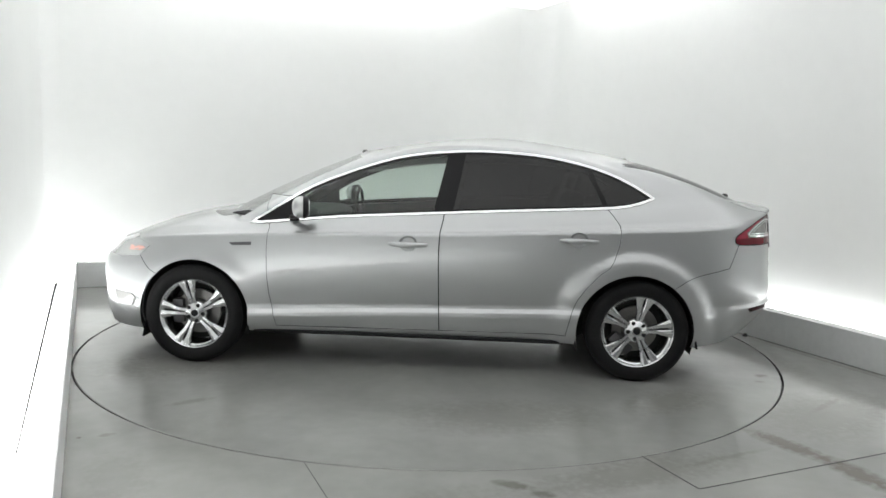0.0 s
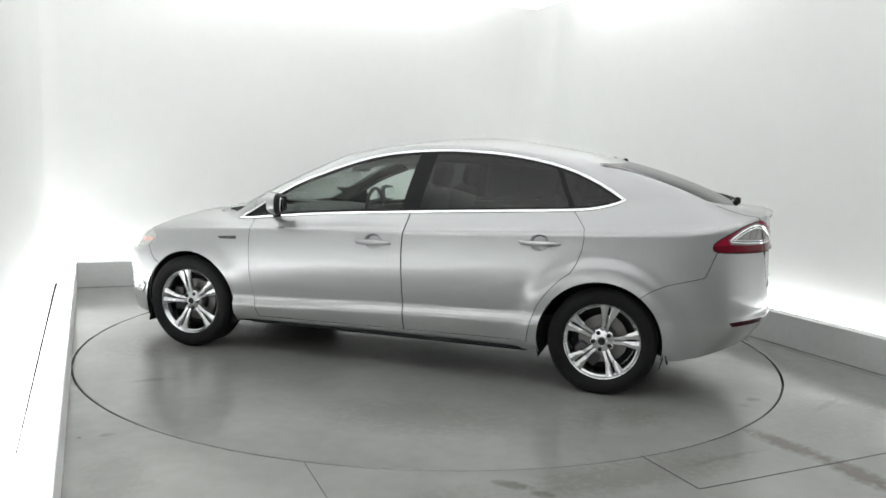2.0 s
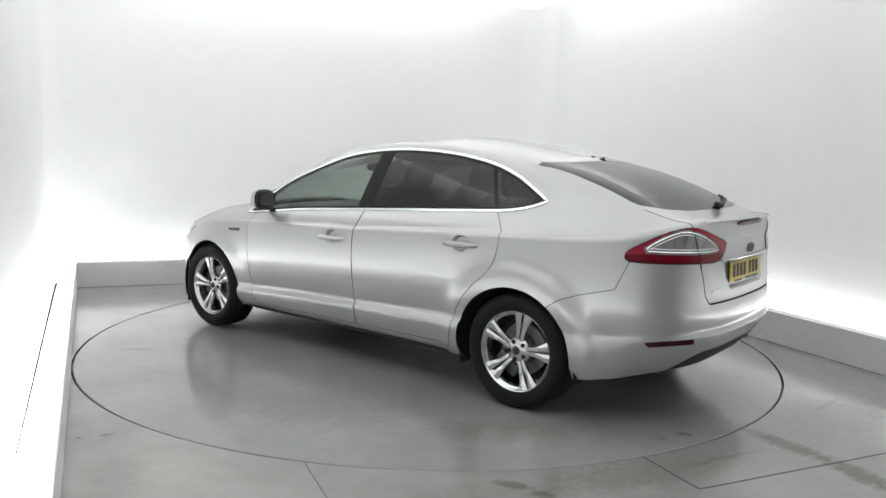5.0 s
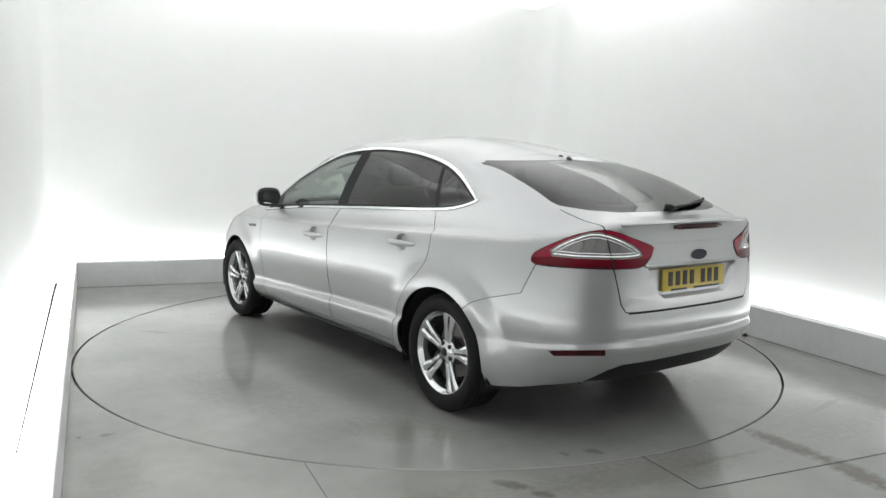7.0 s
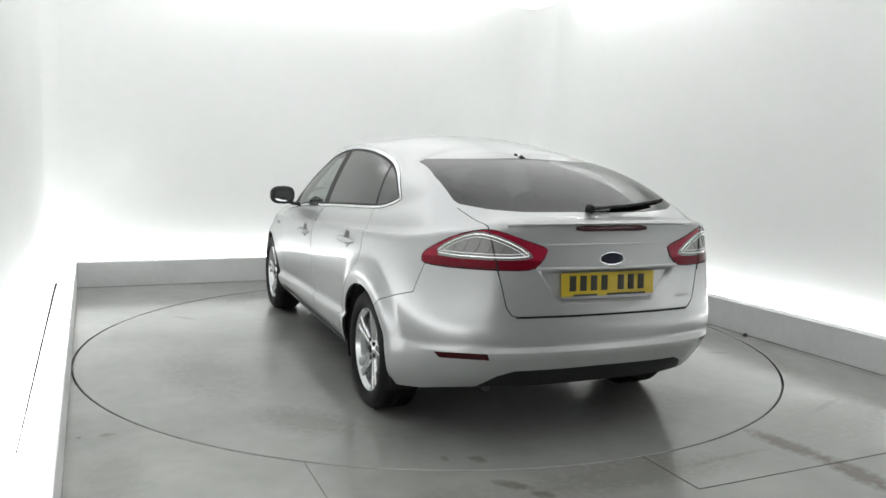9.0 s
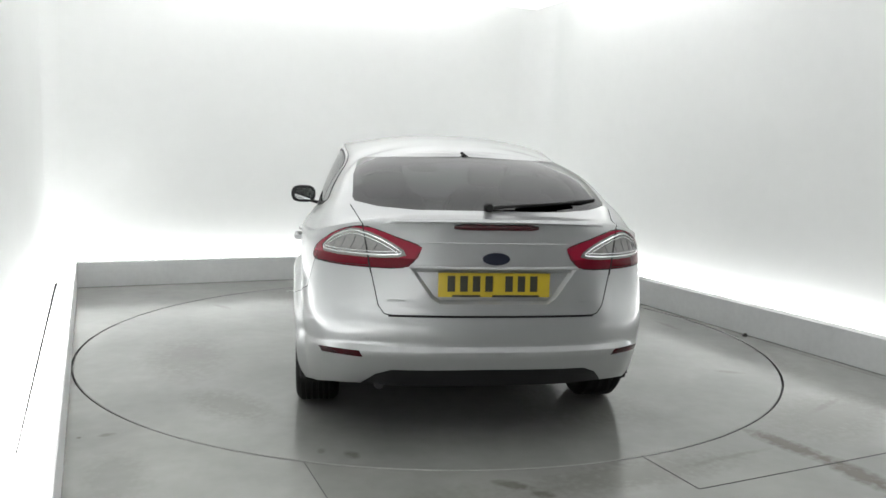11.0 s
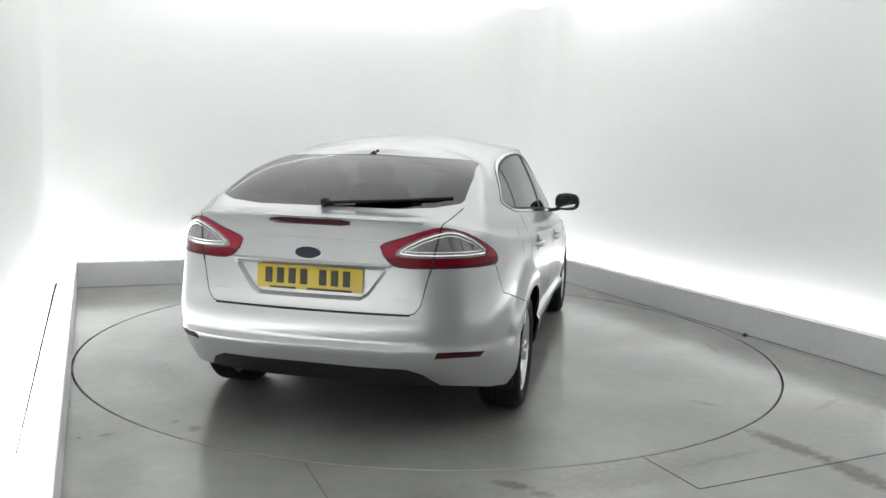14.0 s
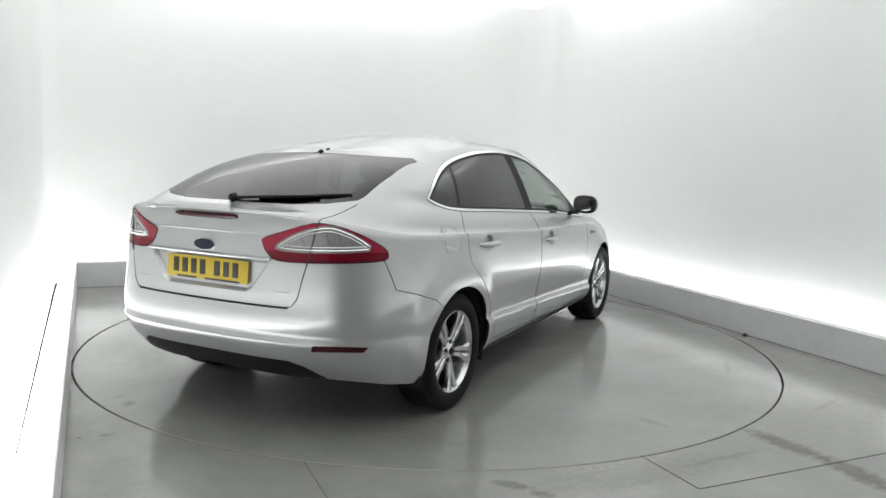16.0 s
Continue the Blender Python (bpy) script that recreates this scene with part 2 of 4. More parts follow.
# rounded inner corners where the walls meet
def cove(cx, cy, sx, sy, r):
    bm = bmesh.new()
    n = 12
    arc = [(cx + sx * r * (math.cos(a) - 1), cy + sy * r * (math.sin(a) - 1)) for a in (math.pi / 2 * k / n for k in range(n + 1))]
    low, high = ([bm.verts.new((x, y, z)) for x, y in arc] for z in (PLINTH_H + .002, TOP - .002))
    for i in range(n):
        bm.faces.new((low[i], low[i + 1], high[i + 1], high[i]))
    corner = [bm.verts.new((cx + sx * .01, cy + sy * .01, z)) for z in (PLINTH_H + .002, TOP - .002)]
    bm.faces.new((low[-1], corner[0], corner[1], high[-1])), bm.faces.new((corner[0], low[0], high[0], corner[1]))
    bm.faces.new((*low, corner[0])), bm.faces.new((*high, corner[1]))
    bmesh.ops.recalc_face_normals(bm, faces=bm.faces[:])
    return bm


setting("wall_cove", cove(WL, WB, -1, 1, .16), WALL_PAINT, "rounded white inner corner between two walls", "wall", True)
setting("wall_cove", cove(WR, WB, 1, 1, .34), WALL_PAINT, "rounded white inner corner between two walls", "wall", True)


# joints of the floor plates beside the turntable
def joint(x0, x1, y0, y1):
    setting("floor_joint", block(x0, x1, y0, y1, -0.004, 0.0012), GROOVE, "thin dark joint between floor plates", "joint")


joint(.040, .046, -2.850, -2.466)
joint(.046, RIGHT - .01, -2.853, -2.847)
joint(-1.4695, -1.4672, -2.40, -1.995)


stud = lathe(bmesh.new(), [(.0001, .022), (.010, .022), (.017, .016), (.020, 0)], pose(0, 0, 0, 90), 16)
stud = tagged(new("floor_stud", finish(stud, "floor_stud", GROOVE)), "small black rubber stud on the floor beside the plinth", "stud")
stud.matrix_world = ROOM @ pose(2.49, -.69, 0)


# floor with a round pit for the turntable
def ring_floor():
    bm = bmesh.new()
    n = 144
    hole = DISC_R + 0.011
    inner, outer, low = [], [], []
    for i in range(n):
        a = 2 * math.pi * i / n
        c, s = math.cos(a), math.sin(a)
        inner.append(bm.verts.new((hole * c, hole * s, 0)))
        low.append(bm.verts.new((hole * c, hole * s, -0.08)))
        tx = (WR if c > 0 else WL) / c if abs(c) > 1e-9 else 1e9
        ty = (WB if s > 0 else WF) / s if abs(s) > 1e-9 else 1e9
        k = min(abs(tx), abs(ty))
        outer.append(bm.verts.new((k * c, k * s, 0)))
    for i in range(n):
        j = (i + 1) % n
        bm.faces.new((inner[i], outer[i], outer[j], inner[j]))
        bm.faces.new((low[i], inner[i], inner[j], low[j])).material_index = 1
    bm.faces.new(low).material_index = 1
    for x, y in ((WL, WB), (WR, WB), (WL, WF), (WR, WF)):
        v = bm.verts.new((x, y, 0))
        near = sorted(outer, key=lambda o: (o.co - v.co).length)[:2]
        bm.faces.new((v, *near))
    bmesh.ops.recalc_face_normals(bm, faces=bm.faces[:])
    return bm


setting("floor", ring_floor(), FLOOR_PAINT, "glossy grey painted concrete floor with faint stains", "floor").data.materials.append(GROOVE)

pit = lathe(bmesh.new(), [(DISC_R - .02, -.03), (DISC_R + .0105, -.03), (DISC_R + .0105, -.003)], pose(0, 0, 0, 90), 144)
setting("turntable_joint", pit, GROOVE, "dark gap round the turntable", "joint")
disc = lathe(bmesh.new(), [(0.0001, 0.0), (0.6, 0.0), (1.2, 0), (1.8, 0), (DISC_R - 0.004, 0.0), (DISC_R, -0.004), (DISC_R, -0.07)], pose(0, 0, 0, 90), 144)
bmesh.ops.recalc_face_normals(disc, faces=disc.faces[:])
for f in disc.faces:
    f.material_index = int(f.calc_center_median().z < -.01)
turntable = tagged(new("turntable", finish(disc, "turntable", DISC_PAINT)), "round grey painted turntable set flush in the floor", "turntable")
turntable.data.materials.append(GROOVE)
turntable.location = CENTRE


# ---- the car ----
# key lines of the half body, from the rear centre round the side to the front centre
LINES = [
    [(-2.25, 0, .305), (-2.24, .35, .305), (-2.18, .58, .305), (-2.06, .72, .280), (-1.88, .83, .245), (-1.425, .87, .20), (-.9, .85, .225), (-.3, .85, .228),
     (.35, .85, .225), (1.0, .85, .22), (1.425, .86, .20), (1.8, .80, .19), (2.05, .68, .19), (2.19, .50, .19), (2.27, .25, .19), (2.29, 0, .19)],
    [(-2.395, 0, .50), (-2.38, .35, .50), (-2.325, .60, .50), (-2.19, .76, .49), (-1.93, .858, .465), (-1.425, .896, .44), (-.9, .908, .415), (-.3, .91, .397),
     (.35, .91, .375), (1.0, .908, .345), (1.425, .90, .36), (1.80, .845, .38), (2.06, .72, .40), (2.22, .53, .42), (2.31, .30, .42), (2.34, 0, .42)],
    [(-2.376, 0, .66), (-2.361, .35, .66), (-2.309, .60, .66), (-2.18, .765, .665), (-1.93, .866, .675), (-1.425, .907, .68), (-.9, .919, .67), (-.3, .925, .66),
     (.35, .925, .65), (1.0, .92, .65), (1.425, .91, .66), (1.80, .86, .64), (2.05, .735, .62), (2.21, .54, .62), (2.29, .30, .62), (2.32, 0, .62)],
    [(-2.36, 0, 1.10), (-2.345, .33, 1.098), (-2.275, .58, 1.085), (-2.12, .745, 1.045), (-1.88, .835, 1.0), (-1.425, .885, .968), (-.9, .912, .942), (-.3, .917, .908),
     (.35, .917, .885), (1.0, .905, .862), (1.425, .87, .835), (1.78, .79, .80), (1.98, .68, .765), (2.11, .50, .745), (2.19, .28, .735), (2.22, 0, .735)],
    [(-2.19, 0, 1.128), (-2.16, .30, 1.13), (-2.06, .56, 1.15), (-1.90, .68, 1.17), (-1.72, .725, 1.165), (-1.40, .768, 1.12), (-.9, .82, 1.058), (-.3, .83, 1.024),
     (.35, .83, .985), (1.10, .79, .925), (1.18, .70, .945), (1.24, .58, .965), (1.28, .44, .977), (1.31, .30, .985), (1.325, .15, .988), (1.33, 0, .99)],
    [(-1.43, 0, 1.392), (-1.42, .24, 1.389), (-1.395, .45, 1.378), (-1.35, .565, 1.362), (-1.22, .588, 1.355), (-1.02, .605, 1.396), (-.7, .635, 1.436), (-.32, .645, 1.450),
     (.0, .645, 1.431), (.34, .64, 1.35), (.39, .575, 1.362), (.42, .47, 1.375), (.435, .36, 1.383), (.445, .24, 1.388), (.450, .12, 1.390), (.452, 0, 1.391)],
]
ROOF_X = (-1.43, -1.36, -1.26, -1.12, -.98, -.78, -.52, -.25, .0, .16, .24, .30, .36, .40, .435, .458)
LINES.append([(x, 0, 1.520 - .155 * max(0, x + .45) ** 1.5 - .139 * max(0, -.45 - x) ** 1.5) for x in ROOF_X])


def smooth(a, b, x):
    t = min(1, max(0, (x - a) / (b - a)))
    return t * t * (3 - 2 * t)


# a shorter nose
for line in LINES[:4]:
    line[:] = [(x - .035 * smooth(1.7, 2.1, x), y, z) for x, y, z in line]
# a ledge along the sill and a crease along the shoulder
SILL = [(x + (.014 if x < -2.2 else 0), y - .002 - .019 * smooth(-1.3, -1.0, x) * smooth(1.3, 1.0, x), z + .028) for x, y, z in LINES[1]]
EDGE = [Vector(a).lerp(Vector(b), .14) for a, b in zip(LINES[1], SILL)]
FOOT = [Vector(a).lerp(Vector(b), .86) for a, b in zip(LINES[1], SILL)]
LINES[2:2] = [EDGE, FOOT, SILL]
CREASE = [(x * .997, y * .978, z + .009) for x, y, z in LINES[6]]
UNDER = [Vector(a).lerp(Vector(b), .15) for a, b in zip(LINES[6], CREASE)]
OVER = [Vector(a).lerp(Vector(b), .85) for a, b in zip(LINES[6], CREASE)]
LINES[7:7] = [UNDER, OVER, CREASE]
BANDS = (6, 1, 1, 1, 7, 9, 1, 1, 1, 5, 11, 9)
BULGE = (0.012, 0.0, 0.0, 0.0, 0.006, 0.004, 0.0, 0.0, 0.0, 0.008, 0.016, 0.012)
ALONG = 12
WHEELS = {"front": (1.42, .325, .355), "rear": (-1.405, .315, .368)}


def catmull(points, n):
    P = [Vector(p) for p in points]
    first, last = P[1].copy(), P[-2].copy()
    first.y, last.y = -first.y, -last.y
    P = [first, *P, last]
    out = []
    for i in range(1, len(P) - 2):
        for k in range(n):
            t = k / n
            a, b, c, d = P[i - 1:i + 3]
            out.append(0.5 * (2 * b + (c - a) * t + (2 * a - 5 * b + 4 * c - d) * t * t + (3 * b - a - 3 * c + d) * t ** 3))
    out.append(P[-2])
    return out


def half_shell():
    rows = [catmull(l, ALONG) for l in LINES]
    inside = Vector((0, 0, .7))
    grid = []
    for k, n in enumerate(BANDS):
        for j in range(n + (k == len(BANDS) - 1)):
            t = j / n
            line = []
            for i in range(len(rows[0])):
                a, b = rows[k][i], rows[k + 1][i]
                p = a.lerp(b, t)
                if (b - a).length > 1e-5:
                    nx = rows[k][min(i + 1, len(rows[0]) - 1)] - rows[k][max(i - 1, 0)]
                    nrm = (b - a).cross(nx).normalized()
                    if nrm.dot(p - Vector((p.x * .7, 0, .6))) < 0:
                        nrm = -nrm
                    bul = BULGE[k]
                    if k == 9:
                        bul = .008 + .030 * smooth(1.0, 1.5, p.x) - .02 * smooth(-1.9, -2.2, p.x)
                    if k == 10:
                        bul = .016 + .008 * smooth(-1.1, -1.7, p.x)
                    if k == 11:
                        bul = max(.012, .30 * (b.z - a.z))
                    p = p + nrm * bul * 4 * t * (1 - t)
                # wheel arch flares
                if k <= 9 and abs(p.y) > .5:
                    for cx, cz, r in WHEELS.values():
                        d = math.hypot(p.x - cx, p.z - cz)
                        wide, near, far = (.034, .08, .145) if cx < 0 else (.014, .02, .12)
                        p.y += wide * (1 - smooth(r + near, r + far, d)) * smooth(.15, .3, p.z)
                line.append(p)
            grid.append(line)
    for line in grid:
        line[0].y = line[-1].y = 0
    bm = bmesh.new()
    vs = [[bm.verts.new(p) for p in line] for line in grid]
    for a, b in zip(vs, vs[1:]):
        for i in range(len(a) - 1):
            bm.faces.new((a[i], a[i + 1], b[i + 1], b[i]))
    bmesh.ops.remove_doubles(bm, verts=bm.verts[:], dist=1e-5)
    bmesh.ops.recalc_face_normals(bm, faces=bm.faces[:])
    up = sum((f.normal.y for f in bm.faces if abs(f.normal.y) > .8))
    if up < 0:
        bmesh.ops.reverse_faces(bm, faces=bm.faces[:])
    return bm


from mathutils.bvhtree import BVHTree
SHELL = half_shell()
CLEAN = half_shell()
CLEAN.normal_update()
CLEAN.faces.ensure_lookup_table()
CLEAN_TREE = BVHTree.FromBMesh(CLEAN)


def flow(co):
    """The smooth normal of the uncut body nearest to a point."""
    i = CLEAN_TREE.find_nearest(co)[2]
    n = Vector()
    for v in CLEAN.faces[i].verts:
        n += v.normal / ((v.co - co).length_squared + 1e-7)
    if abs(co.y) < 1e-4:
        n.y = 0
    return n.normalized()


ID = SHELL.faces.layers.int.new("area")


def basis(d):
    d = Vector(d).normalized()
    side = d.cross(Vector((0, 0, 1))).normalized()
    return d, side, side.cross(d)


def inside_poly(poly, x, y):
    hit = False
    for (x0, y0), (x1, y1) in zip(poly, poly[1:] + poly[:1]):
        if (y0 > y) != (y1 > y) and x < (x1 - x0) * (y - y0) / (y1 - y0) + x0:
            hit = not hit
    return hit


def shrink(poly, w):
    """The outline moved inwards by w."""
    area = sum(a[0] * b[1] - a[1] * b[0] for a, b in zip(poly, poly[1:] + poly[:1]))
    s = 1 if area > 0 else -1
    out = []
    for a, b, c in zip(poly[-1:] + poly[:-1], poly, poly[1:] + poly[:1]):
        u = Vector((b[0] - a[0], b[1] - a[1])).normalized()
        v = Vector((c[0] - b[0], c[1] - b[1])).normalized()
        n = Vector((-(u.y + v.y), u.x + v.x))
        n = n.normalized() if n.length > 1e-6 else Vector((-u.y, u.x))
        k = max(.35, n.dot(Vector((-u.y, u.x))))
        out.append((b[0] + s * n.x * w / k, b[1] + s * n.y * w / k))
    return out


def dense(poly, step=2, closed=True):
    """A smooth outline through the corners given."""
    if step < 2:
        return poly
    P = [Vector((*p, 0)) for p in poly]
    out = []
    n = len(P)
    for i in range(n):
        a, b, c, d = P[i - 1], P[i], P[(i + 1) % n], P[(i + 2) % n]
        for k in range(step):
            t = k / step
            q = 0.5 * (2 * b + (c - a) * t + (2 * a - 5 * b + 4 * c - d) * t * t + (3 * b - a - 3 * c + d) * t ** 3)
            out.append((q.x, q.y))
    return out


def carve(poly, d, area, only=None):
    """Cut the shell along an outline seen along d, and give the faces within it an area. poly: (side, up) in the plane across d."""
    SHELL.normal_update()
    d, side, up = basis(d)
    xs, ys = [p[0] for p in poly], [p[1] for p in poly]
    lo, hi = (min(xs) - .12, min(ys) - .12), (max(xs) + .12, max(ys) + .12)
    pool = set()
    for f in SHELL.faces:
        if f.normal.dot(d) < .02 or (only is not None and f[ID] not in only):
            continue
        c = f.calc_center_median()
        if lo[0] < c.dot(side) < hi[0] and lo[1] < c.dot(up) < hi[1]:
            pool.add(f)
    for (x0, y0), (x1, y1) in zip(poly, poly[1:] + poly[:1]):
        ax, bx, ay, by = min(x0, x1) - 1e-4, max(x0, x1) + 1e-4, min(y0, y1) - 1e-4, max(y0, y1) + 1e-4
        near = []
        for f in pool:
            us = [v.co.dot(side) for v in f.verts]
            if max(us) < ax or min(us) > bx:
                continue
            ws = [v.co.dot(up) for v in f.verts]
            if max(ws) < ay or min(ws) > by:
                continue
            near.append(f)
        if not near:
            continue
        many = [f for f in near if len(f.verts) > 4]
        if many:
            near = [f for f in near if len(f.verts) <= 4]
            tri = bmesh.ops.triangulate(SHELL, faces=many)["faces"]
            near += tri
            pool = {f for f in pool if f.is_valid} | set(tri)
        a3, along = side * x0 + up * y0, side * (x1 - x0) + up * (y1 - y0)
        no = along.cross(d)
        if no.length < 1e-9:
            continue
        geom = near + list({e for f in near for e in f.edges}) + list({v for f in near for v in f.verts})
        res = bmesh.ops.bisect_plane(SHELL, geom=geom, dist=1e-5, plane_co=a3, plane_no=no.normalized())
        pool.update(g for g in res["geom"] if isinstance(g, bmesh.types.BMFace))
        for g in res["geom_cut"]:
            if isinstance(g, bmesh.types.BMVert):
                pool.update(f for f in g.link_faces if only is None or f[ID] in only)
        pool = {f for f in pool if f.is_valid}
    for f in pool:
        c = f.calc_center_median()
        if inside_poly(poly, c.dot(side), c.dot(up)):
            f[ID] = area


SIDE = (0, 1, 0)
REAR = (-1, 0, 0)
LAMP_VIEW = (-0.662, 0.74, 0.121)
REFLECTOR_VIEW = (-0.66, 0.71, 0.246)
SEAM = 0.0035
(BODY, DOOR_F, DOOR_R, VOID, GLASS_F, GLASS_R, GLASS_Q, TRIM, PILLAR, LAMP, LAMP_CLEAR, BOOT, WINDOW, SCREEN, REFLECT, SKIRT, HOOD,
 HEADLAMP, BUMPER_R, BUMPER_F, RECESS, DEEP, ARCH, LAMP_LOW) = range(24)

# bumpers and panels
carve([(-1.62, .60), (-1.70, .655), (-1.79, .689), (-1.98, .74), (-2.036, .885), (-2.6, .90), (-2.6, .1), (-1.62, .1)], SIDE, VOID, (BODY,))
carve(shrink([(-1.62, .60), (-1.70, .655), (-1.79, .689), (-1.98, .74), (-2.036, .885), (-2.6, .90), (-2.6, .1), (-1.62, .1)], SEAM), SIDE, BUMPER_R, (VOID,))
carve([(1.60, .55), (1.72, .60), (1.80, .69), (2.5, .69), (2.5, .1), (1.60, .1)], SIDE, VOID, (BODY,))
carve(shrink([(1.60, .55), (1.72, .60), (1.80, .69), (2.5, .69), (2.5, .1), (1.60, .1)], SEAM), SIDE, BUMPER_F, (VOID,))
for f in SHELL.faces:
    c = f.calc_center_median()
    if f[ID] in (BODY, VOID) and abs(c.x) > 2.15:
        if c.x < 0 and c.z < .88 and f.normal.y < .1:
            f[ID] = BUMPER_R
        if c.x > 0 and c.z < .66 and f.normal.y < .1:
            f[ID] = BUMPER_F
# doors
SEAM_B = [(-.19, 1.10), (-.178, .98), (-.163, .914), (-.158, .80), (-.159, .698), (-.165, .48), (-.172, .272)]
FRONT_DOOR = [(1.0, 1.10), (.96, .95), (.938, .90), (.944, .766), (.941, .583), (.93, .48), (.912, .38), (.885, .262)] + SEAM_B[::-1]
REAR_DOOR = SEAM_B + [(-.975, .278), (-.985, .34), (-1.003, .42), (-1.036, .512), (-1.09, .592), (-1.168, .68), (-1.225, .72), (-1.258, .775), (-1.285, .86),
                      (-1.294, .93), (-1.288, .985), (-1.25, 1.04), (-1.20, 1.10)]
for door, area in ((FRONT_DOOR, DOOR_F), (REAR_DOOR, DOOR_R)):
    carve(door, SIDE, VOID, (BODY, DOOR_F))
    carve(shrink(door, SEAM), SIDE, area, (VOID,))
# window band
BAND = dense([(1.075, .918), (.97, .995), (.869, 1.06), (.685, 1.172), (.50, 1.250), (.321, 1.316), (.141, 1.370), (-.039, 1.402), (-.218, 1.420), (-.40, 1.428), (-.574, 1.424),
              (-.75, 1.412), (-.93, 1.386), (-1.12, 1.343), (-1.287, 1.283), (-1.42, 1.215), (-1.50, 1.165), (-1.508, 1.152), (-1.46, 1.128), (-1.36, 1.098), (-1.22, 1.079), (-.946, 1.063), (-.58, 1.043), (-.23, 1.021),
              (.133, .998), (.5, .971), (.87, .932)], 2)
ANY = (BODY, DOOR_F, DOOR_R, VOID)
carve(BAND, SIDE, TRIM, ANY)
carve(shrink(BAND, .014), SIDE, PILLAR, (TRIM,))
carve(shrink(BAND, .027), SIDE, GLASS_F, (PILLAR,))
carve([(-.095, .95), (-.215, 1.5), (-2, 1.5), (-2, .95)], SIDE, PILLAR, (GLASS_F,))
carve([(-.21, .9), (-.325, 1.5), (-1.00, 1.5), (-1.045, 1.40), (-1.19, 1.09), (-1.25, .9)], SIDE, GLASS_R, (PILLAR,))
carve([(-1.03, 1.46), (-1.085, 1.38), (-1.23, 1.07), (-1.28, .9), (-2, .9), (-2, 1.46)], SIDE, GLASS_Q, (PILLAR,))
carve([(.80, .85), (.80, 1.3), (1.3, 1.3), (1.3, .85)], SIDE, PILLAR, (GLASS_F,))
for f in SHELL.faces:
    if f[ID] in (GLASS_R, GLASS_Q):
        c = f.calc_center_median()
        if not inside_poly(shrink(BAND, .027), c.x, c.z):
            f[ID] = PILLAR
# hatch, rear window, lamps
HATCH = [(-.05, .664), (.46, .664), (.50, .672), (.528, .71), (.565, .875), (.60, 1.07), (.657, 1.15), (.668, 1.185), (.650, 1.28), (.610, 1.398), (.45, 1.416), (-.05, 1.424)]
carve(HATCH, REAR, VOID, (BODY, BUMPER_R))
carve(shrink(HATCH, .0045), REAR, BOOT, (VOID,))
for f in SHELL.faces:
    c = f.calc_center_median()
    if f[ID] == VOID and c.x < -.8 and c.z > 1.14:
        f[ID] = BODY
REAR_GLASS = [(-.05, 1.135), (.35, 1.132), (.52, 1.142), (.628, 1.160), (.638, 1.176), (.626, 1.28), (.592, 1.351), (.55, 1.369), (-.05, 1.388)]
carve(REAR_GLASS, REAR, WINDOW, (BOOT,))
LAMP_OUT = dense([(-.955, .664), (-.963, .690), (-1.008, .720), (-1.14, .783), (-1.256, .815), (-1.336, .816), (-1.467, .774), (-1.530, .750), (-1.488, .658), (-1.40, .643), (-1.312, .637), (-1.147, .634), (-.978, .640)], 2)
LAMP_IN = dense([(-1.058, .690), (-1.086, .736), (-1.189, .786), (-1.272, .800), (-1.38, .772), (-1.462, .724), (-1.447, .702), (-1.309, .688)], 2)
LAMP_IN = shrink(LAMP_IN, -.007)
carve(LAMP_OUT, LAMP_VIEW, LAMP, (BODY, BUMPER_R, BOOT))
carve(LAMP_IN, LAMP_VIEW, LAMP_CLEAR, (LAMP,))
carve([(-.9, .50), (-.9, .672), (-1.058, .682), (-1.309, .681), (-1.455, .694), (-1.62, .70), (-1.62, .50)], LAMP_VIEW, LAMP_LOW, (LAMP,))
carve([(-1.019, -.036), (-1.287, -.014), (-1.290, -.042), (-1.047, -.060)], REFLECTOR_VIEW, REFLECT, (BUMPER_R,))
carve([(-.05, .408), (.46, .404), (.53, .374), (.59, .31), (.65, .1), (-.05, .1)], REAR, SKIRT, (BUMPER_R,))
PLATE_BAY = [(-.05, .885), (.385, .880), (.29, .748), (.25, .722), (-.05, .722)]


PRESSED = set()


def press(poly, view, area, rim, push):
    """Press a hollow with sloping sides into a panel."""
    carve(poly, view, RECESS, (area,))
    carve(shrink(poly, rim), view, DEEP, (RECESS,))
    d, side, up = basis(view)
    outline = [Vector((*q, 0)) for q in poly]
    for v in {v for f in SHELL.faces if f[ID] in (DEEP, RECESS) for v in f.verts if all(g[ID] in (DEEP, RECESS) for g in v.link_faces)}:
        c = Vector((v.co.dot(side), v.co.dot(up), 0))
        near = 1.0
        for a, b in zip(outline, outline[1:] + outline[:1]):
            k = max(0, min(1, (c - a).dot(b - a) / (b - a).length_squared))
            near = min(near, (c - a - (b - a) * k).length)
        v.co += Vector(push) * min(1, near / rim)
        PRESSED.add(v)
    for f in SHELL.faces:
        if f[ID] in (DEEP, RECESS):
            f[ID] = area


press(PLATE_BAY, REAR, BOOT, .016, (.022, 0, 0))
HANDLES = ((.036, .832, DOOR_F), (-1.032, .889, DOOR_R))
for hx, hz, area in HANDLES:
    press([(hx + .058 * math.cos(a), hz + .050 * math.sin(a)) for a in (2 * math.pi * k / 18 for k in range(18))], SIDE, area, .014, (0, -.022, 0))
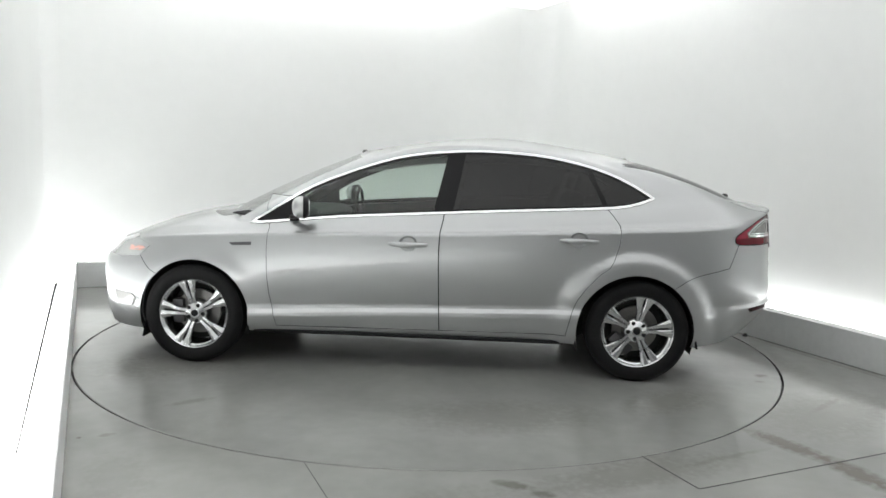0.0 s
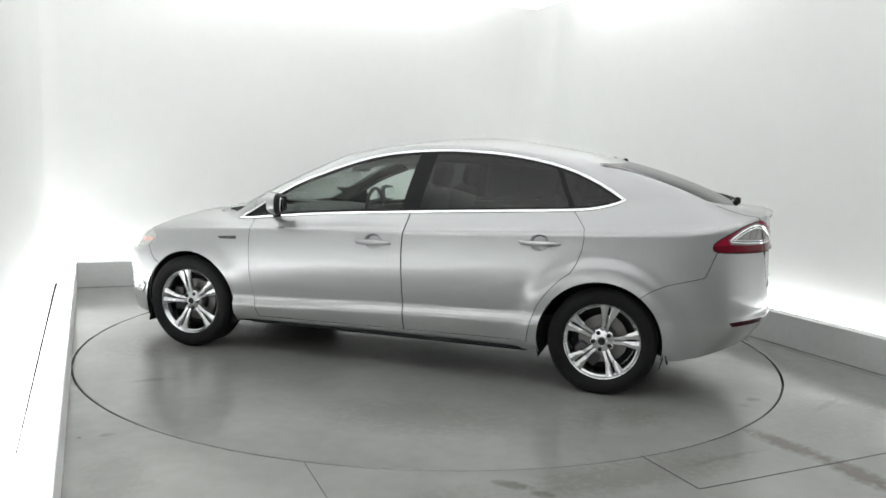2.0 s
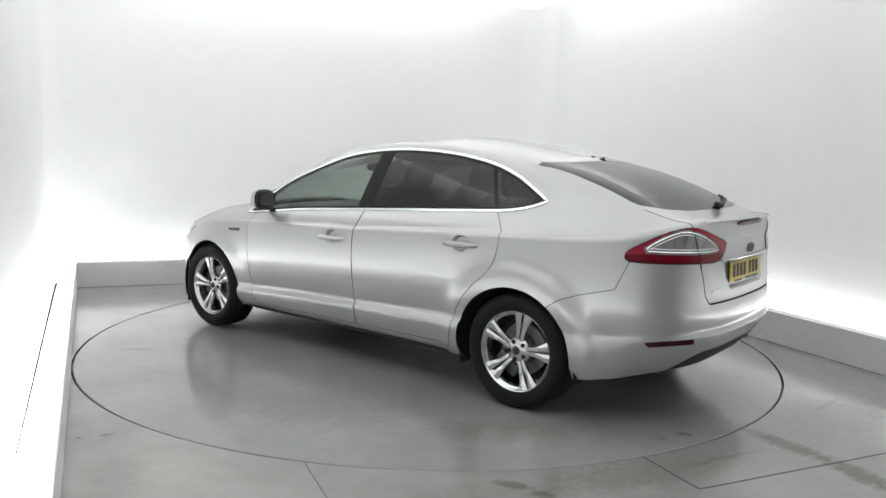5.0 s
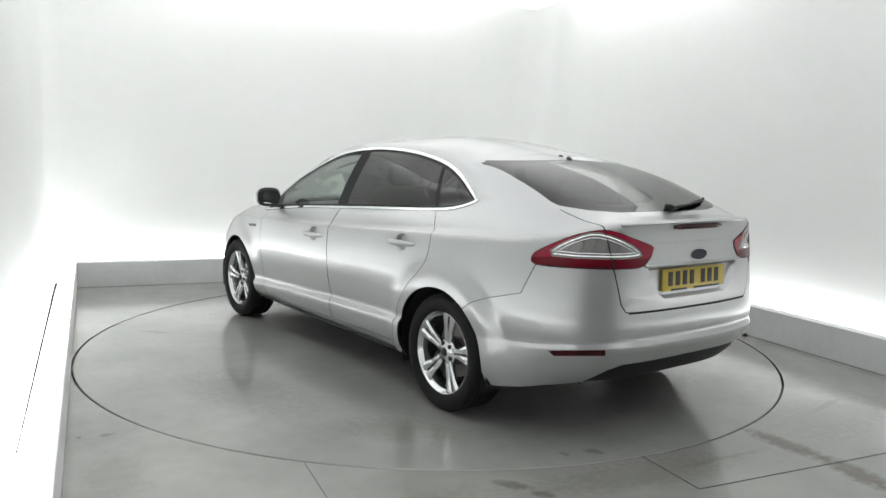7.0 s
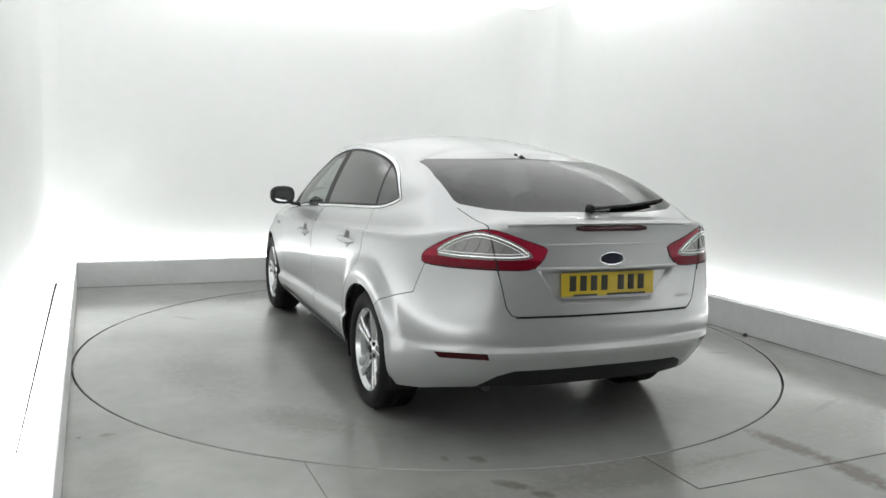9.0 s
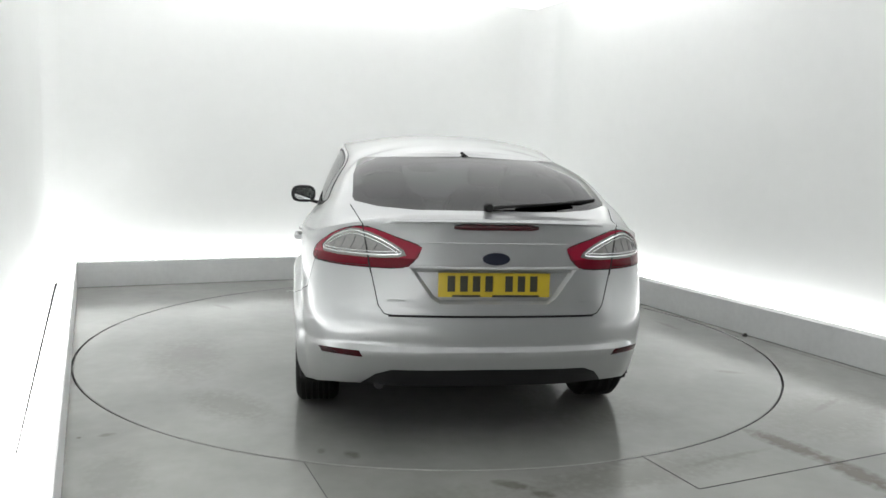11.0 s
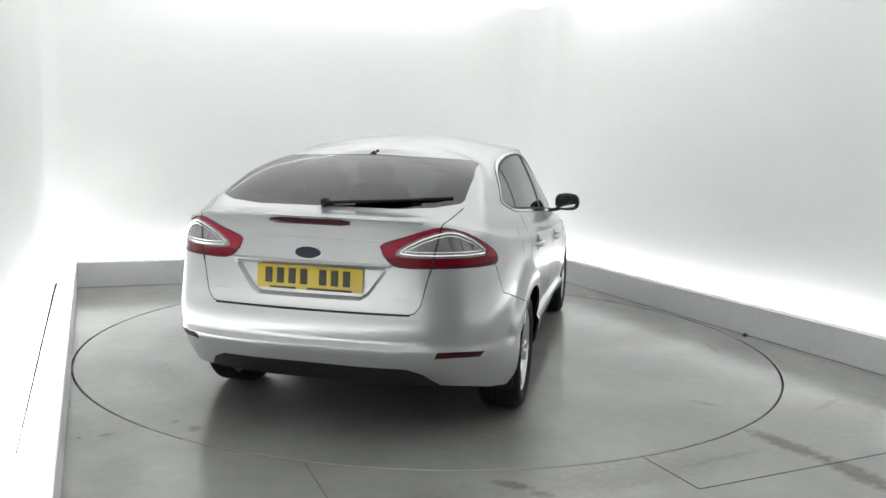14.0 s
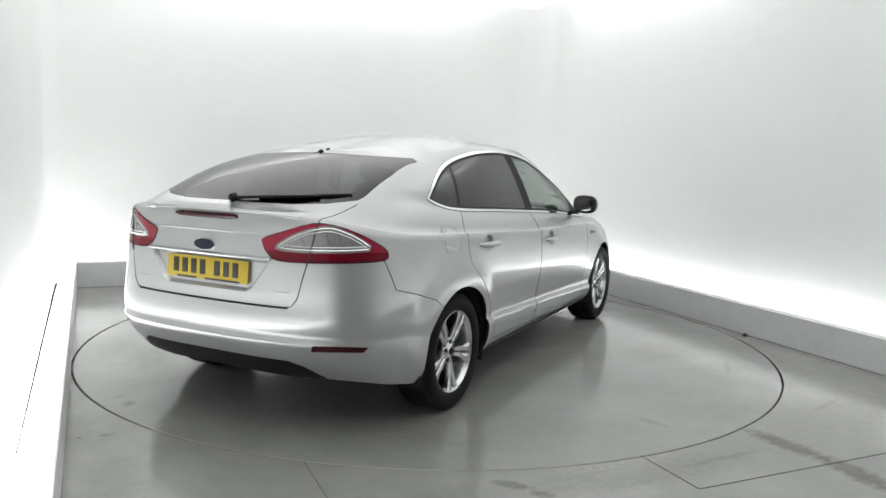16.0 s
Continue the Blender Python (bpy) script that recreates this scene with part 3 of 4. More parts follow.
# bonnet, windscreen, headlamps
for f in SHELL.faces:
    c = f.calc_center_median()
    if f[ID] == BODY and c.z > .95 and .40 < c.x < 1.36:
        # between the pillar line and the centre
        edge = .585 + (1.372 - c.z) / (1.372 - .955) * .115
        lowest = .985 - .05 * (c.y / .7) ** 2
        if c.y < edge and c.z > lowest and c.z < 1.382 - .03 * (c.y / .58) ** 2:
            f[ID] = SCREEN
carve([(1.885, .808), (1.728, .757), (1.80, .685), (1.95, .660), (2.25, .665), (2.25, .735), (2.03, .765)], SIDE, HEADLAMP, (BODY, VOID, BUMPER_F))
for f in list(SHELL.faces):
    c = f.calc_center_median()
    if f[ID] == BODY and c.x > 1.2 and c.z > .74 and abs(c.y) < .72 - .25 * max(0, c.x - 1.6):
        f[ID] = HOOD
# loose slivers of the tailgate and its window belong to the body
for area in (BOOT, WINDOW):
    left, islands = {f for f in SHELL.faces if f[ID] == area}, []
    while left:
        heap, isle = [left.pop()], []
        while heap:
            f = heap.pop()
            isle.append(f)
            for e in f.edges:
                for g in e.link_faces:
                    if g in left:
                        left.discard(g)
                        heap.append(g)
        islands.append(isle)
    for isle in sorted(islands, key=lambda q: -sum(f.calc_area() for f in q))[1:]:
        for f in isle:
            f[ID] = BODY
# wheel arches
for cx, cz, r in WHEELS.values():
    arch = [(cx + r * math.cos(a), cz + r * math.sin(a)) for a in (radians(-24 + 228 * k / 40) for k in range(41))]
    arch = [(arch[0][0], .05)] + arch + [(arch[-1][0], .05)]
    carve(arch, SIDE, ARCH)
bmesh.ops.delete(SHELL, geom=[f for f in SHELL.faces if f[ID] == ARCH], context="FACES")
SHELL.normal_update()
SKIN = BVHTree.FromBMesh(SHELL)


def on_side(x, z, out=0.0, s=1):
    p = SKIN.ray_cast(Vector((x, 3, z)), Vector((0, -1, 0)))[0]
    return Vector((x, s * (p.y + out), z))


def on_rear(y, z, out=0.0):
    p = SKIN.ray_cast(Vector((-4, max(abs(y), .002), z)), Vector((1, 0, 0)))[0]
    return Vector((p.x - out, y, z))


CAR = tagged(new("car"), "silver four-door hatchback car with alloy wheels parked on the turntable", "car")
CAR.empty_display_size = 0.2


def panel(name, areas, mat, sides="both", thick=0.010, label="", push=0.0, under=None):
    """Parts of the shell, with returned edges: both halves in one mesh, or one part for each side."""
    built = {}
    faces = [f for f in SHELL.faces if f[ID] in areas]
    normals = {v: flow(v.co) for v in {v for f in faces for v in f.verts}}
    for hand in ((1, -1),) if sides == "both" else ((1,), (-1,)):
        verts, polys, loops, centre = [], [], [], {}
        edges = {}
        for s in hand:
            made = {}
            for v, n in normals.items():
                mid = abs(v.co.y) < 1e-5
                if mid and v in centre:
                    made[v] = centre[v]
                    continue
                co = v.co + n * push
                made[v] = len(verts)
                verts.append((co.x, 0 if mid else s * co.y, co.z))
                if mid:
                    centre[v] = made[v]
            for f in faces:
                vs = list(f.verts) if s > 0 else list(f.verts)[::-1]
                polys.append([made[v] for v in vs])
                hollow = any(v in PRESSED for v in vs)
                for v in vs:
                    n = f.normal if hollow else normals[v]
                    loops.append((n.x, s * n.y, n.z))
                for a, b in zip(vs, vs[1:] + vs[:1]):
                    key = frozenset((made[a], made[b]))
                    edges[key] = None if key in edges else (a, b, made[a], made[b], s)
        flat = len(polys)
        if thick:
            back = {}
            for e in edges.values():
                if e is None:
                    continue
                a, b, i, j, s = e
                for v, k in ((a, i), (b, j)):
                    if k not in back:
                        n = normals[v]
                        back[k] = len(verts)
                        p = Vector(verts[k]) - Vector((n.x, s * n.y, n.z)) * thick
                        verts.append(tuple(p))
                polys.append([j, i, back[i], back[j]])
                o = (Vector(verts[i]) - Vector(verts[j])).cross(Vector(verts[back[i]]) - Vector(verts[i]))
                o = o.normalized() if o.length > 1e-12 else Vector((0, 0, 1))
                loops += [tuple(o)] * 4
        me = bpy.data.meshes.new(name)
        me.from_pydata(verts, [], polys)
        me.materials.append(mat)
        me.materials.append(LINER)
        me.polygons.foreach_set("use_smooth", [True] * len(polys))
        me.polygons.foreach_set("material_index", [0] * flat + [1] * (len(polys) - flat))
        me.normals_split_custom_set(loops)
        ob = new(name, me)
        ob.parent = under[hand[0]] if under else CAR
        built[hand[0]] = tagged(ob, label)
    return built


panel("inner_shell", (BODY, DOOR_F, DOOR_R, VOID, BOOT, HOOD, BUMPER_R, BUMPER_F, LAMP, LAMP_LOW, LAMP_CLEAR, HEADLAMP, REFLECT), LINER, thick=0, label="dark inner body shell", push=-0.016)
panel("body", (BODY,), SILVER, label="silver metallic painted steel body")
DOOR_OF = {}
DOOR_OF[DOOR_F] = panel("front_door", (DOOR_F,), SILVER, "each")
DOOR_OF[DOOR_R] = panel("rear_door", (DOOR_R,), SILVER, "each")
panel("bonnet", (HOOD,), SILVER)
panel("tailgate", (BOOT,), SILVER)
panel("rear_bumper", (BUMPER_R,), SILVER)
panel("front_bumper", (BUMPER_F,), SILVER)
panel("lower_skirt", (SKIRT,), BLACK_PLASTIC, label="black plastic lower bumper skirt")
panel("window_trim", (TRIM,), CHROME, "each", label="bright chrome window surround", push=0.004)
panel("window_pillar", (PILLAR,), BLACK_TRIM, "each", label="gloss black window frame")
panel("front_window", (GLASS_F,), GLASS_FRONT, "each", 0, "lightly green tinted glass")
panel("rear_side_window", (GLASS_R,), GLASS_TINT, "each", 0, "dark privacy glass")
panel("quarter_window", (GLASS_Q,), GLASS_TINT, "each", 0, "dark privacy glass")
panel("rear_window", (WINDOW,), GLASS_REAR, "both", 0, "dark tinted rear glass")
panel("windscreen", (SCREEN,), GLASS_SCREEN, "both", 0, "clear windscreen glass")
LAMP_OF = panel("tail_light", (LAMP,), RED_LENS, "each", label="red and clear wrap-round tail light", push=0.004)
panel("lamp_base", (LAMP_LOW,), RED_LOW, "each", label="deep red lower lens", push=0.004, under=LAMP_OF)
panel("lamp_insert", (LAMP_CLEAR,), CLEAR_LENS, "each", label="clear ribbed lamp lens", push=0.001, under=LAMP_OF)
panel("reflector", (REFLECT,), RED_DARK, "each", label="dark red bumper reflector")
panel("headlight", (HEADLAMP,), HEADLAMP_LENS, "each", label="clear headlight", push=0.002)


def wheel():
    """One wheel, its outside towards +y."""
    I = Matrix()
    rim = lathe(bmesh.new(), [(.228, .088), (.231, .096), (.226, .100), (.221, .096), (.216, .084), (.205, .076), (.203, .066), (.196, .03), (.19, -.06), (.205, -.10), (.222, -.105)], I, 72)
    lathe(rim, [(.0001, .082), (.030, .082), (.034, .078), (.062, .073), (.074, .060), (.076, .03)], I, 48)
    bmesh.ops.recalc_face_normals(rim, faces=rim.faces[:])
    w = new("wheel", finish(rim, "wheel", ALLOY))
    w.parent = CAR
    tagged(w, "silver five-spoke alloy wheel with black tyre")
    for s in (-1, 1):
        bm = bmesh.new()
        rows = []
        for r, off, wd, y, d in ((.042, .0125, .0130, .070, .03), (.085, .0135, .0122, .077, .03), (.125, .0175, .0138, .082, .028), (.165, .0245, .0180, .086, .026), (.195, .0300, .0230, .089, .024), (.217, .0360, .0290, .091, .02)):
            rows.append([bm.verts.new((r, y - dy * d, s * off + wd * q)) for q, dy in ((-1, 1), (-1, .2), (-.65, 0), (.65, 0), (1, .2), (1, 1))])
        for p, q in zip(rows, rows[1:]):
            for j in range(5):
                bm.faces.new((p[j], p[j + 1], q[j + 1], q[j]))
            bm.faces.new((p[5], p[0], q[0], q[5]))
        bm.faces.new(rows[0]), bm.faces.new(rows[-1])
        bmesh.ops.recalc_face_normals(bm, faces=bm.faces[:])
        me = finish(bm, "spoke", ALLOY)
        for k in range(5):
            sp = new("spoke", me)
            sp.parent = w
            sp.matrix_basis = pose(0, 0, 0, 0, -90 - 72 * k, 0)
    R = .3215
    prof = [(.222, .085), (.228, .100), (.240, .108), (.262, .115), (.285, .116), (.300, .110), (.311, .100), (R - .003, .088)]
    tread = []
    for y in (.075, .045, .015):
        tread += [(R, y + .012), (R, y - .010), (R - .008, y - .011), (R - .008, y - .017), (R, y - .018)]
    prof = prof + tread
    prof = prof + [(r, -y) for r, y in prof[::-1]]
    part("tyre", lathe(bmesh.new(), prof, I, 72), RUBBER, w, "black rubber low-profile tyre")
    part("brake_disc", lathe(bmesh.new(), [(.0001, .012), (.08, .012), (.085, .0), (.145, .0), (.147, -.004), (.145, -.02), (.0001, -.02)], I, 48), STEEL, w, "worn steel brake disc")
    part("wheel_back", lathe(bmesh.new(), [(.0001, -.045), (.19, -.045), (.19, -.05), (.0001, -.05)], I, 40), LINER, w, "dark back of the wheel")
    part("brake_caliper", boxed((.075, .07, .16), pose(.125, .0, .03, 0, -10, 0), .015), ALLOY_DARK, w, "grey brake caliper")
    part("hub_cap", lathe(bmesh.new(), [(.0001, .088), (.016, .088), (.022, .085), (.024, .080), (.024, .07)], I, 28), BLACK_PLASTIC, w, "dark hub cap")
    # black discs paint in the shade of the wheel nut pockets
    for k in range(5):
        a = math.pi / 2 + (k + .5) * 2 * math.pi / 5
        part("nut_pocket", lathe(bmesh.new(), [(.0001, .080), (.010, .080), (.0125, .0785), (.0125, .05)], Matrix.Translation((.053 * math.cos(a), 0, .053 * math.sin(a))), 10), BLACK_PLASTIC, w)
    return w


def wheel_copy(ob, m):
    c = copy_thing(ob, m)
    c.parent = CAR
    return c


first = wheel()
first.matrix_basis = pose(1.425, .80, .3215, 0, 13, 0)
for x, y, rz, spin in ((-1.425, .80, 0, 61), (1.425, -.80, 180, 15), (-1.425, -.80, 180, 40)):
    wheel_copy(first, pose(x, y, .3215, 0, 0, rz) @ pose(0, 0, 0, 0, spin, 0))


# wheel housings and underbody
def housing(cx, cz, r, s):
    bm = bmesh.new()
    rings = []
    for k in range(25):
        a = radians(-20 + 220 * k / 24)
        rings.append([bm.verts.new((cx + q * math.cos(a), s * y, cz + q * math.sin(a))) for q, y in ((r + .004, .90), (r + .012, .88), (r + .012, .55), (.02, .55))])
    for a, b in zip(rings, rings[1:]):
        for j in range(3):
            bm.faces.new((a[j], b[j], b[j + 1], a[j + 1]))
    return bm


for cx, cz, r in WHEELS.values():
    for s in (1, -1):
        part("wheel_housing", housing(cx, cz, r, s), LINER, CAR, "black wheel arch liner")
under = boxed((1.95, 1.66, .10), pose(.0, 0, .25), .02)
box(under, (.40, .90, .08), pose(1.83, 0, .26), .02)
box(under, (.35, .95, .08), pose(-1.87, 0, .32), .02)
box(under, (3.7, 1.0, .08), pose(0, 0, .27), .02)
part("underbody", under, LINER, CAR, "black underbody")


# ---- details of the car ----
def blob(size, m, power=2.6, rings=14, segs=24, cut=None):
    """A rounded box; cut keeps only points with sign * x >= 0."""
    bm = bmesh.new()

    def sq(v):
        return math.copysign(abs(v) ** (2 / power), v)

    rows = []
    for i in range(rings + 1):
        th = math.pi * (i / rings - .5)
        rows.append([bm.verts.new(m @ Vector((size[0] / 2 * sq(math.cos(th)) * sq(math.cos(a)), size[1] / 2 * sq(math.cos(th)) * sq(math.sin(a)), size[2] / 2 * sq(math.sin(th)))))
                     for a in (2 * math.pi * k / segs for k in range(segs))])
    for p, q in zip(rows, rows[1:]):
        for k in range(segs):
            bm.faces.new((p[k], p[(k + 1) % segs], q[(k + 1) % segs], q[k]))
    bmesh.ops.remove_doubles(bm, verts=bm.verts[:], dist=1e-5)
    if cut:
        co, no = m.translation, (m.to_3x3() @ Vector((1, 0, 0))).normalized() * cut
        bmesh.ops.bisect_plane(bm, geom=bm.verts[:] + bm.edges[:] + bm.faces[:], plane_co=co, plane_no=no, clear_inner=True)
        edges = [e for e in bm.edges if e.is_boundary]
        bmesh.ops.holes_fill(bm, edges=edges)
    bmesh.ops.recalc_face_normals(bm, faces=bm.faces[:])
    return bm


def slab(points, out, thick):
    """A thin plate with the given outline, thickened along out."""
    bm = bmesh.new()
    vs = [bm.verts.new(p) for p in points]
    f = bm.faces.new(vs)
    res = bmesh.ops.extrude_face_region(bm, geom=[f])
    bmesh.ops.translate(bm, verts=[v for v in res["geom"] if isinstance(v, bmesh.types.BMVert)], vec=Vector(out) * thick)
    bmesh.ops.recalc_face_normals(bm, faces=bm.faces[:])
    return bm


MIRROR_GLASS = material("mirror_glass", (0.8, 0.82, 0.83), 0.03, metal=1.0)
AMBER = material("amber_lens", (0.80, 0.46, 0.40), 0.2, coat=1.0)
for s in (1, -1):
    # door handles
    for hx, hz, area in HANDLES:
        pts = []
        for k, (dx, out) in enumerate(((.118, -.006), (.105, .012), (.07, .026), (.0, .031), (-.07, .028), (-.105, .014), (-.120, -.006))):
            pts.append(on_side(hx + dx, hz - .004, 0, s) if abs(dx) > .1 else on_side(hx + (.09 if dx > 0 else -.09) if abs(dx) < .07 else hx + dx, hz - .004, 0, s))
            pts[-1].x, pts[-1].y = hx + dx, pts[-1].y + s * out
        part("door_handle", tube(bmesh.new(), pts, [.008, .013, .016, .017, .016, .013, .008], 10), SILVER, DOOR_OF[area][s], "body-coloured pull handle")
    # door mirrors
    M = pose(.695, s * .960, 1.042, 0, 0, s * 12)
    foot = part("door_mirror", tube(bmesh.new(), [(.80, s * .80, .965), (.775, s * .85, .968), (.73, s * .90, .985), (.71, s * .94, 1.005)], [.03, .026, .026, .03], 10, .55), BLACK_PLASTIC, CAR,
                "silver-capped door mirror on a black foot")
    part("mirror_cap", blob((.14, .20, .14), M, 2.5, cut=1), SILVER, foot, "silver painted cap")
    part("mirror_shell", blob((.075, .20, .14), M @ Matrix.Translation((-.002, 0, 0)), 2.8, cut=-1), BLACK_PLASTIC, foot, "black rear shell")
    face = [M @ Vector((-.040, .078 * math.copysign(abs(math.cos(a)) ** .6, math.cos(a)), .048 * math.copysign(abs(math.sin(a)) ** .6, math.sin(a)))) for a in (2 * math.pi * k / 28 for k in range(28))]
    part("mirror_pane", slab(face, (1, 0, 0), .004), MIRROR_GLASS, foot, "mirror glass", False)
    # wing badge, indicator, fog lamp, flaps
    w = [on_side(x, z, .001, s) for x, z in ((1.186, .797), (1.04, .808), (1.04, .786), (1.165, .781))]
    part("wing_badge", slab(w, (0, s, 0), .004), ALLOY_DARK, CAR, "small dark grey wing vent", False)
    w = [on_side(x, z, .003, s) for x, z in ((1.895, .742), (1.79, .744), (1.765, .735), (1.80, .716), (1.895, .712))]
    part("indicator", slab(w, (0, s, 0), .004), AMBER, CAR, "pale amber side indicator", False)
    w = [on_side(x, z, .002, s) for x, z in ((2.03, .43), (1.87, .425), (1.84, .40), (1.87, .345), (2.0, .34))]
    part("fog_light", slab(w, (0, s, 0), .006), CLEAR_LENS, CAR, "clear fog light in the bumper", False)
    part("mud_flap", boxed((.012, .16, .13), pose(1.76, s * .80, .215, 0, -12, 0), .005), BLACK_PLASTIC, CAR, "black flap before the wheel")
    part("mud_flap", boxed((.012, .18, .16), pose(-1.785, s * .80, .30, 0, 14, 0), .005), BLACK_PLASTIC, CAR, "black flap behind the wheel")
    # black strip under the doors standing in for the shadow below the sill
    part("sill_shade", tube(bmesh.new(), [(1.04, s * .85, .225), (.3, s * .858, .228), (-.5, s * .858, .230), (-1.03, s * .85, .226)], .013, 8, .7), BLACK_PLASTIC, CAR, "black strip for the shadow under the sill")
    # cover plate on the wiper side of the bonnet, black scuttle end
    w = [(1.24, s * .66, .965), (1.12, s * .735, .955), (1.02, s * .79, .935), (1.0, s * .765, .965), (1.12, s * .69, .985)]
    part("scuttle_cap", slab(w, (0, 0, 1), .008), BLACK_PLASTIC, CAR, "black scuttle end cap", False)
    # chrome strip and reflector bowls of the tail light
    d, sd, up = basis(LAMP_VIEW)
    for k, q in enumerate((.012, .026)):
        loop = [(x, y) for x, y in shrink(LAMP_IN, q)]
        pts = []
        for (x0, y0), (x1, y1) in zip(loop, loop[1:] + loop[:1]):
            for j in range(2):
                o = sd * (x0 + (x1 - x0) * j / 2) + up * (y0 + (y1 - y0) * j / 2)
                hit = SKIN.ray_cast(o + d * 4, -d)[0]
                if hit:
                    hit = hit + d * .003
                    pts.append((hit.x, s * hit.y, hit.z))
        pts.append(pts[0])
        part("lamp_ring", tube(bmesh.new(), pts, (.0045, .003)[k], 6), (CHROME, ALLOY)[k], LAMP_OF[s], "bright ring inside the tail light")
    # black rubber edge round the tail light
    pts = []
    for (x0, y0), (x1, y1) in zip(LAMP_OUT, LAMP_OUT[1:] + LAMP_OUT[:1]):
        o = sd * (x0 + x1) / 2 + up * (y0 + y1) / 2
        hit = SKIN.ray_cast(o + d * 4, -d)[0]
        if hit:
            hit = hit + d * .002
            pts.append((hit.x, s * hit.y, hit.z))
    part("lamp_edge", tube(bmesh.new(), pts + pts[:1], .0034, 6), RUBBER, LAMP_OF[s], "thin black edge round the tail light")
    # gap between the two halves of the tail light
    pts = [on_rear(y, z, .003) for y, z in ((.5605, .855), (.570, .90), (.5797, .957), (.589, 1.01), (.600, 1.07))]
    part("lamp_gap", tube(bmesh.new(), [(p.x, s * p.y, p.z) for p in pts], .0032, 6), LINER, LAMP_OF[s], "dark gap across the tail light")
    # ribs of the clear lens
    for k in range(6):
        x = -1.12 - .055 * k
        pts = []
        for j in range(7):
            o = sd * (x - .03 * math.sin(j / 6 * 1.6)) + up * (.70 + .075 * j / 6)
            if inside_poly(shrink(LAMP_IN, .024), o.dot(sd), o.dot(up)):
                hit = SKIN.ray_cast(o + d * 4, -d)[0] + d * .0015
                pts.append((hit.x, s * hit.y, hit.z))
        if len(pts) > 2:
            part("lens_rib", tube(bmesh.new(), pts, .0022, 5), ALLOY_DARK, LAMP_OF[s], "grey rib of the lens")

# number plate with plain bars
px = on_rear(.1, .81).x
plate = part("number_plate", boxed((.006, .52, .111), pose(px - .008, 0, .810, 0, 3, 0), .003), PLATE_YELLOW, CAR, "yellow rear number plate with dark bars")
for k in range(7):
    y = .20 - k * .058 - (.035 if k > 3 else 0)
    part("plate_bar", boxed((.003, .035, .072), pose(px - .012, y, .816, 0, 3, 0), .001), PLATE_INK, plate)
part("plate_bar", boxed((.003, .13, .010), pose(px - .0135, .13, .760, 0, 3, 0), .001), PLATE_INK, plate)
part("plate_bar", boxed((.003, .22, .010), pose(px - .0135, -.10, .760, 0, 3, 0), .001), PLATE_INK, plate)
# chrome-edged handle lip above the plate
lip = [on_rear(y, .888, .006) for y in [(-.39 + .78 * k / 12) for k in range(13)]]
part("tailgate_lip", tube(bmesh.new(), lip, .008, 8), SILVER, CAR, "body-coloured grip strip above the plate")
# fine fold across the tailgate above the badge
fold = [on_rear(-.36 + .72 * k / 18, 1.0, .0005) for k in range(19)]
part("tailgate_fold", tube(bmesh.new(), fold, [.0005] + [.0028] * 17 + [.0005], 6), SILVER, CAR, "fine fold line across the tailgate")
# oval badge
bx = on_rear(.02, .932).x
oval = [(bx - .002, .066 * math.cos(a), .932 + .030 * math.sin(a)) for a in (2 * math.pi * k / 32 for k in range(32))]
badge = part("badge", slab(oval, (-1, 0, 0), .006), CHROME, CAR, "dark blue oval badge with chrome rim", False)
oval = [(bx - .0075, 0.0625 * math.cos(a), .932 + .0272 * math.sin(a)) for a in (2 * math.pi * k / 32 for k in range(32))]
part("badge_face", slab(oval, (-1, 0, 0), .003), BADGE_BLUE, badge, "dark blue face", False)
# model lettering as small bars
for y, n in ((.43, 3), (-.43, 3)):
    lx = on_rear(abs(y), .735).x
    part("lettering_bar", boxed((.003, .11, .010), pose(lx - .002, y, .735), .001), SILVER, CAR, "small grey lettering bar")
# rubber seal along the lower edge of the tailgate
pts = [on_rear(-.48 + .96 * k / 14, .666, .001) for k in range(15)]
part("tailgate_seal", tube(bmesh.new(), pts, .0055, 6), RUBBER, CAR, "black rubber seal under the tailgate")
# spoiler lip along the upper edge of the tailgate
lip = bmesh.new()
rows = []
for k in range(33):
    y = -.52 + 1.04 * k / 32
    fade = min(1, (.52 - abs(y)) / .26) ** .7
    drop = .014 * (abs(y) / .52) ** 3
    rows.append([lip.verts.new(on_rear(y, z - drop, o)) for z, o in ((1.118, -.004), (1.112, .004 + .004 * fade), (1.103, .006 + .017 * fade), (1.098, .006 + .019 * fade), (1.093, .005 + .014 * fade), (1.090, -.004))])
for p, q in zip(rows, rows[1:]):
    for j in range(5):
        lip.faces.new((p[j], p[j + 1], q[j + 1], q[j]))
lip.faces.new(rows[0]), lip.faces.new(rows[-1])
bmesh.ops.recalc_face_normals(lip, faces=lip.faces[:])
part("spoiler_lip", lip, SILVER, CAR, "body-coloured spoiler lip above the stop light")
# stop light in the tailgate edge
pts = [on_rear(-.195 + .39 * k / 10, 1.073, .004) for k in range(11)]
part("stop_light", tube(bmesh.new(), pts, [.008] + [.014] * 9 + [.008], 8, 1.0), RED_DARK, CAR, "dark red high stop light")
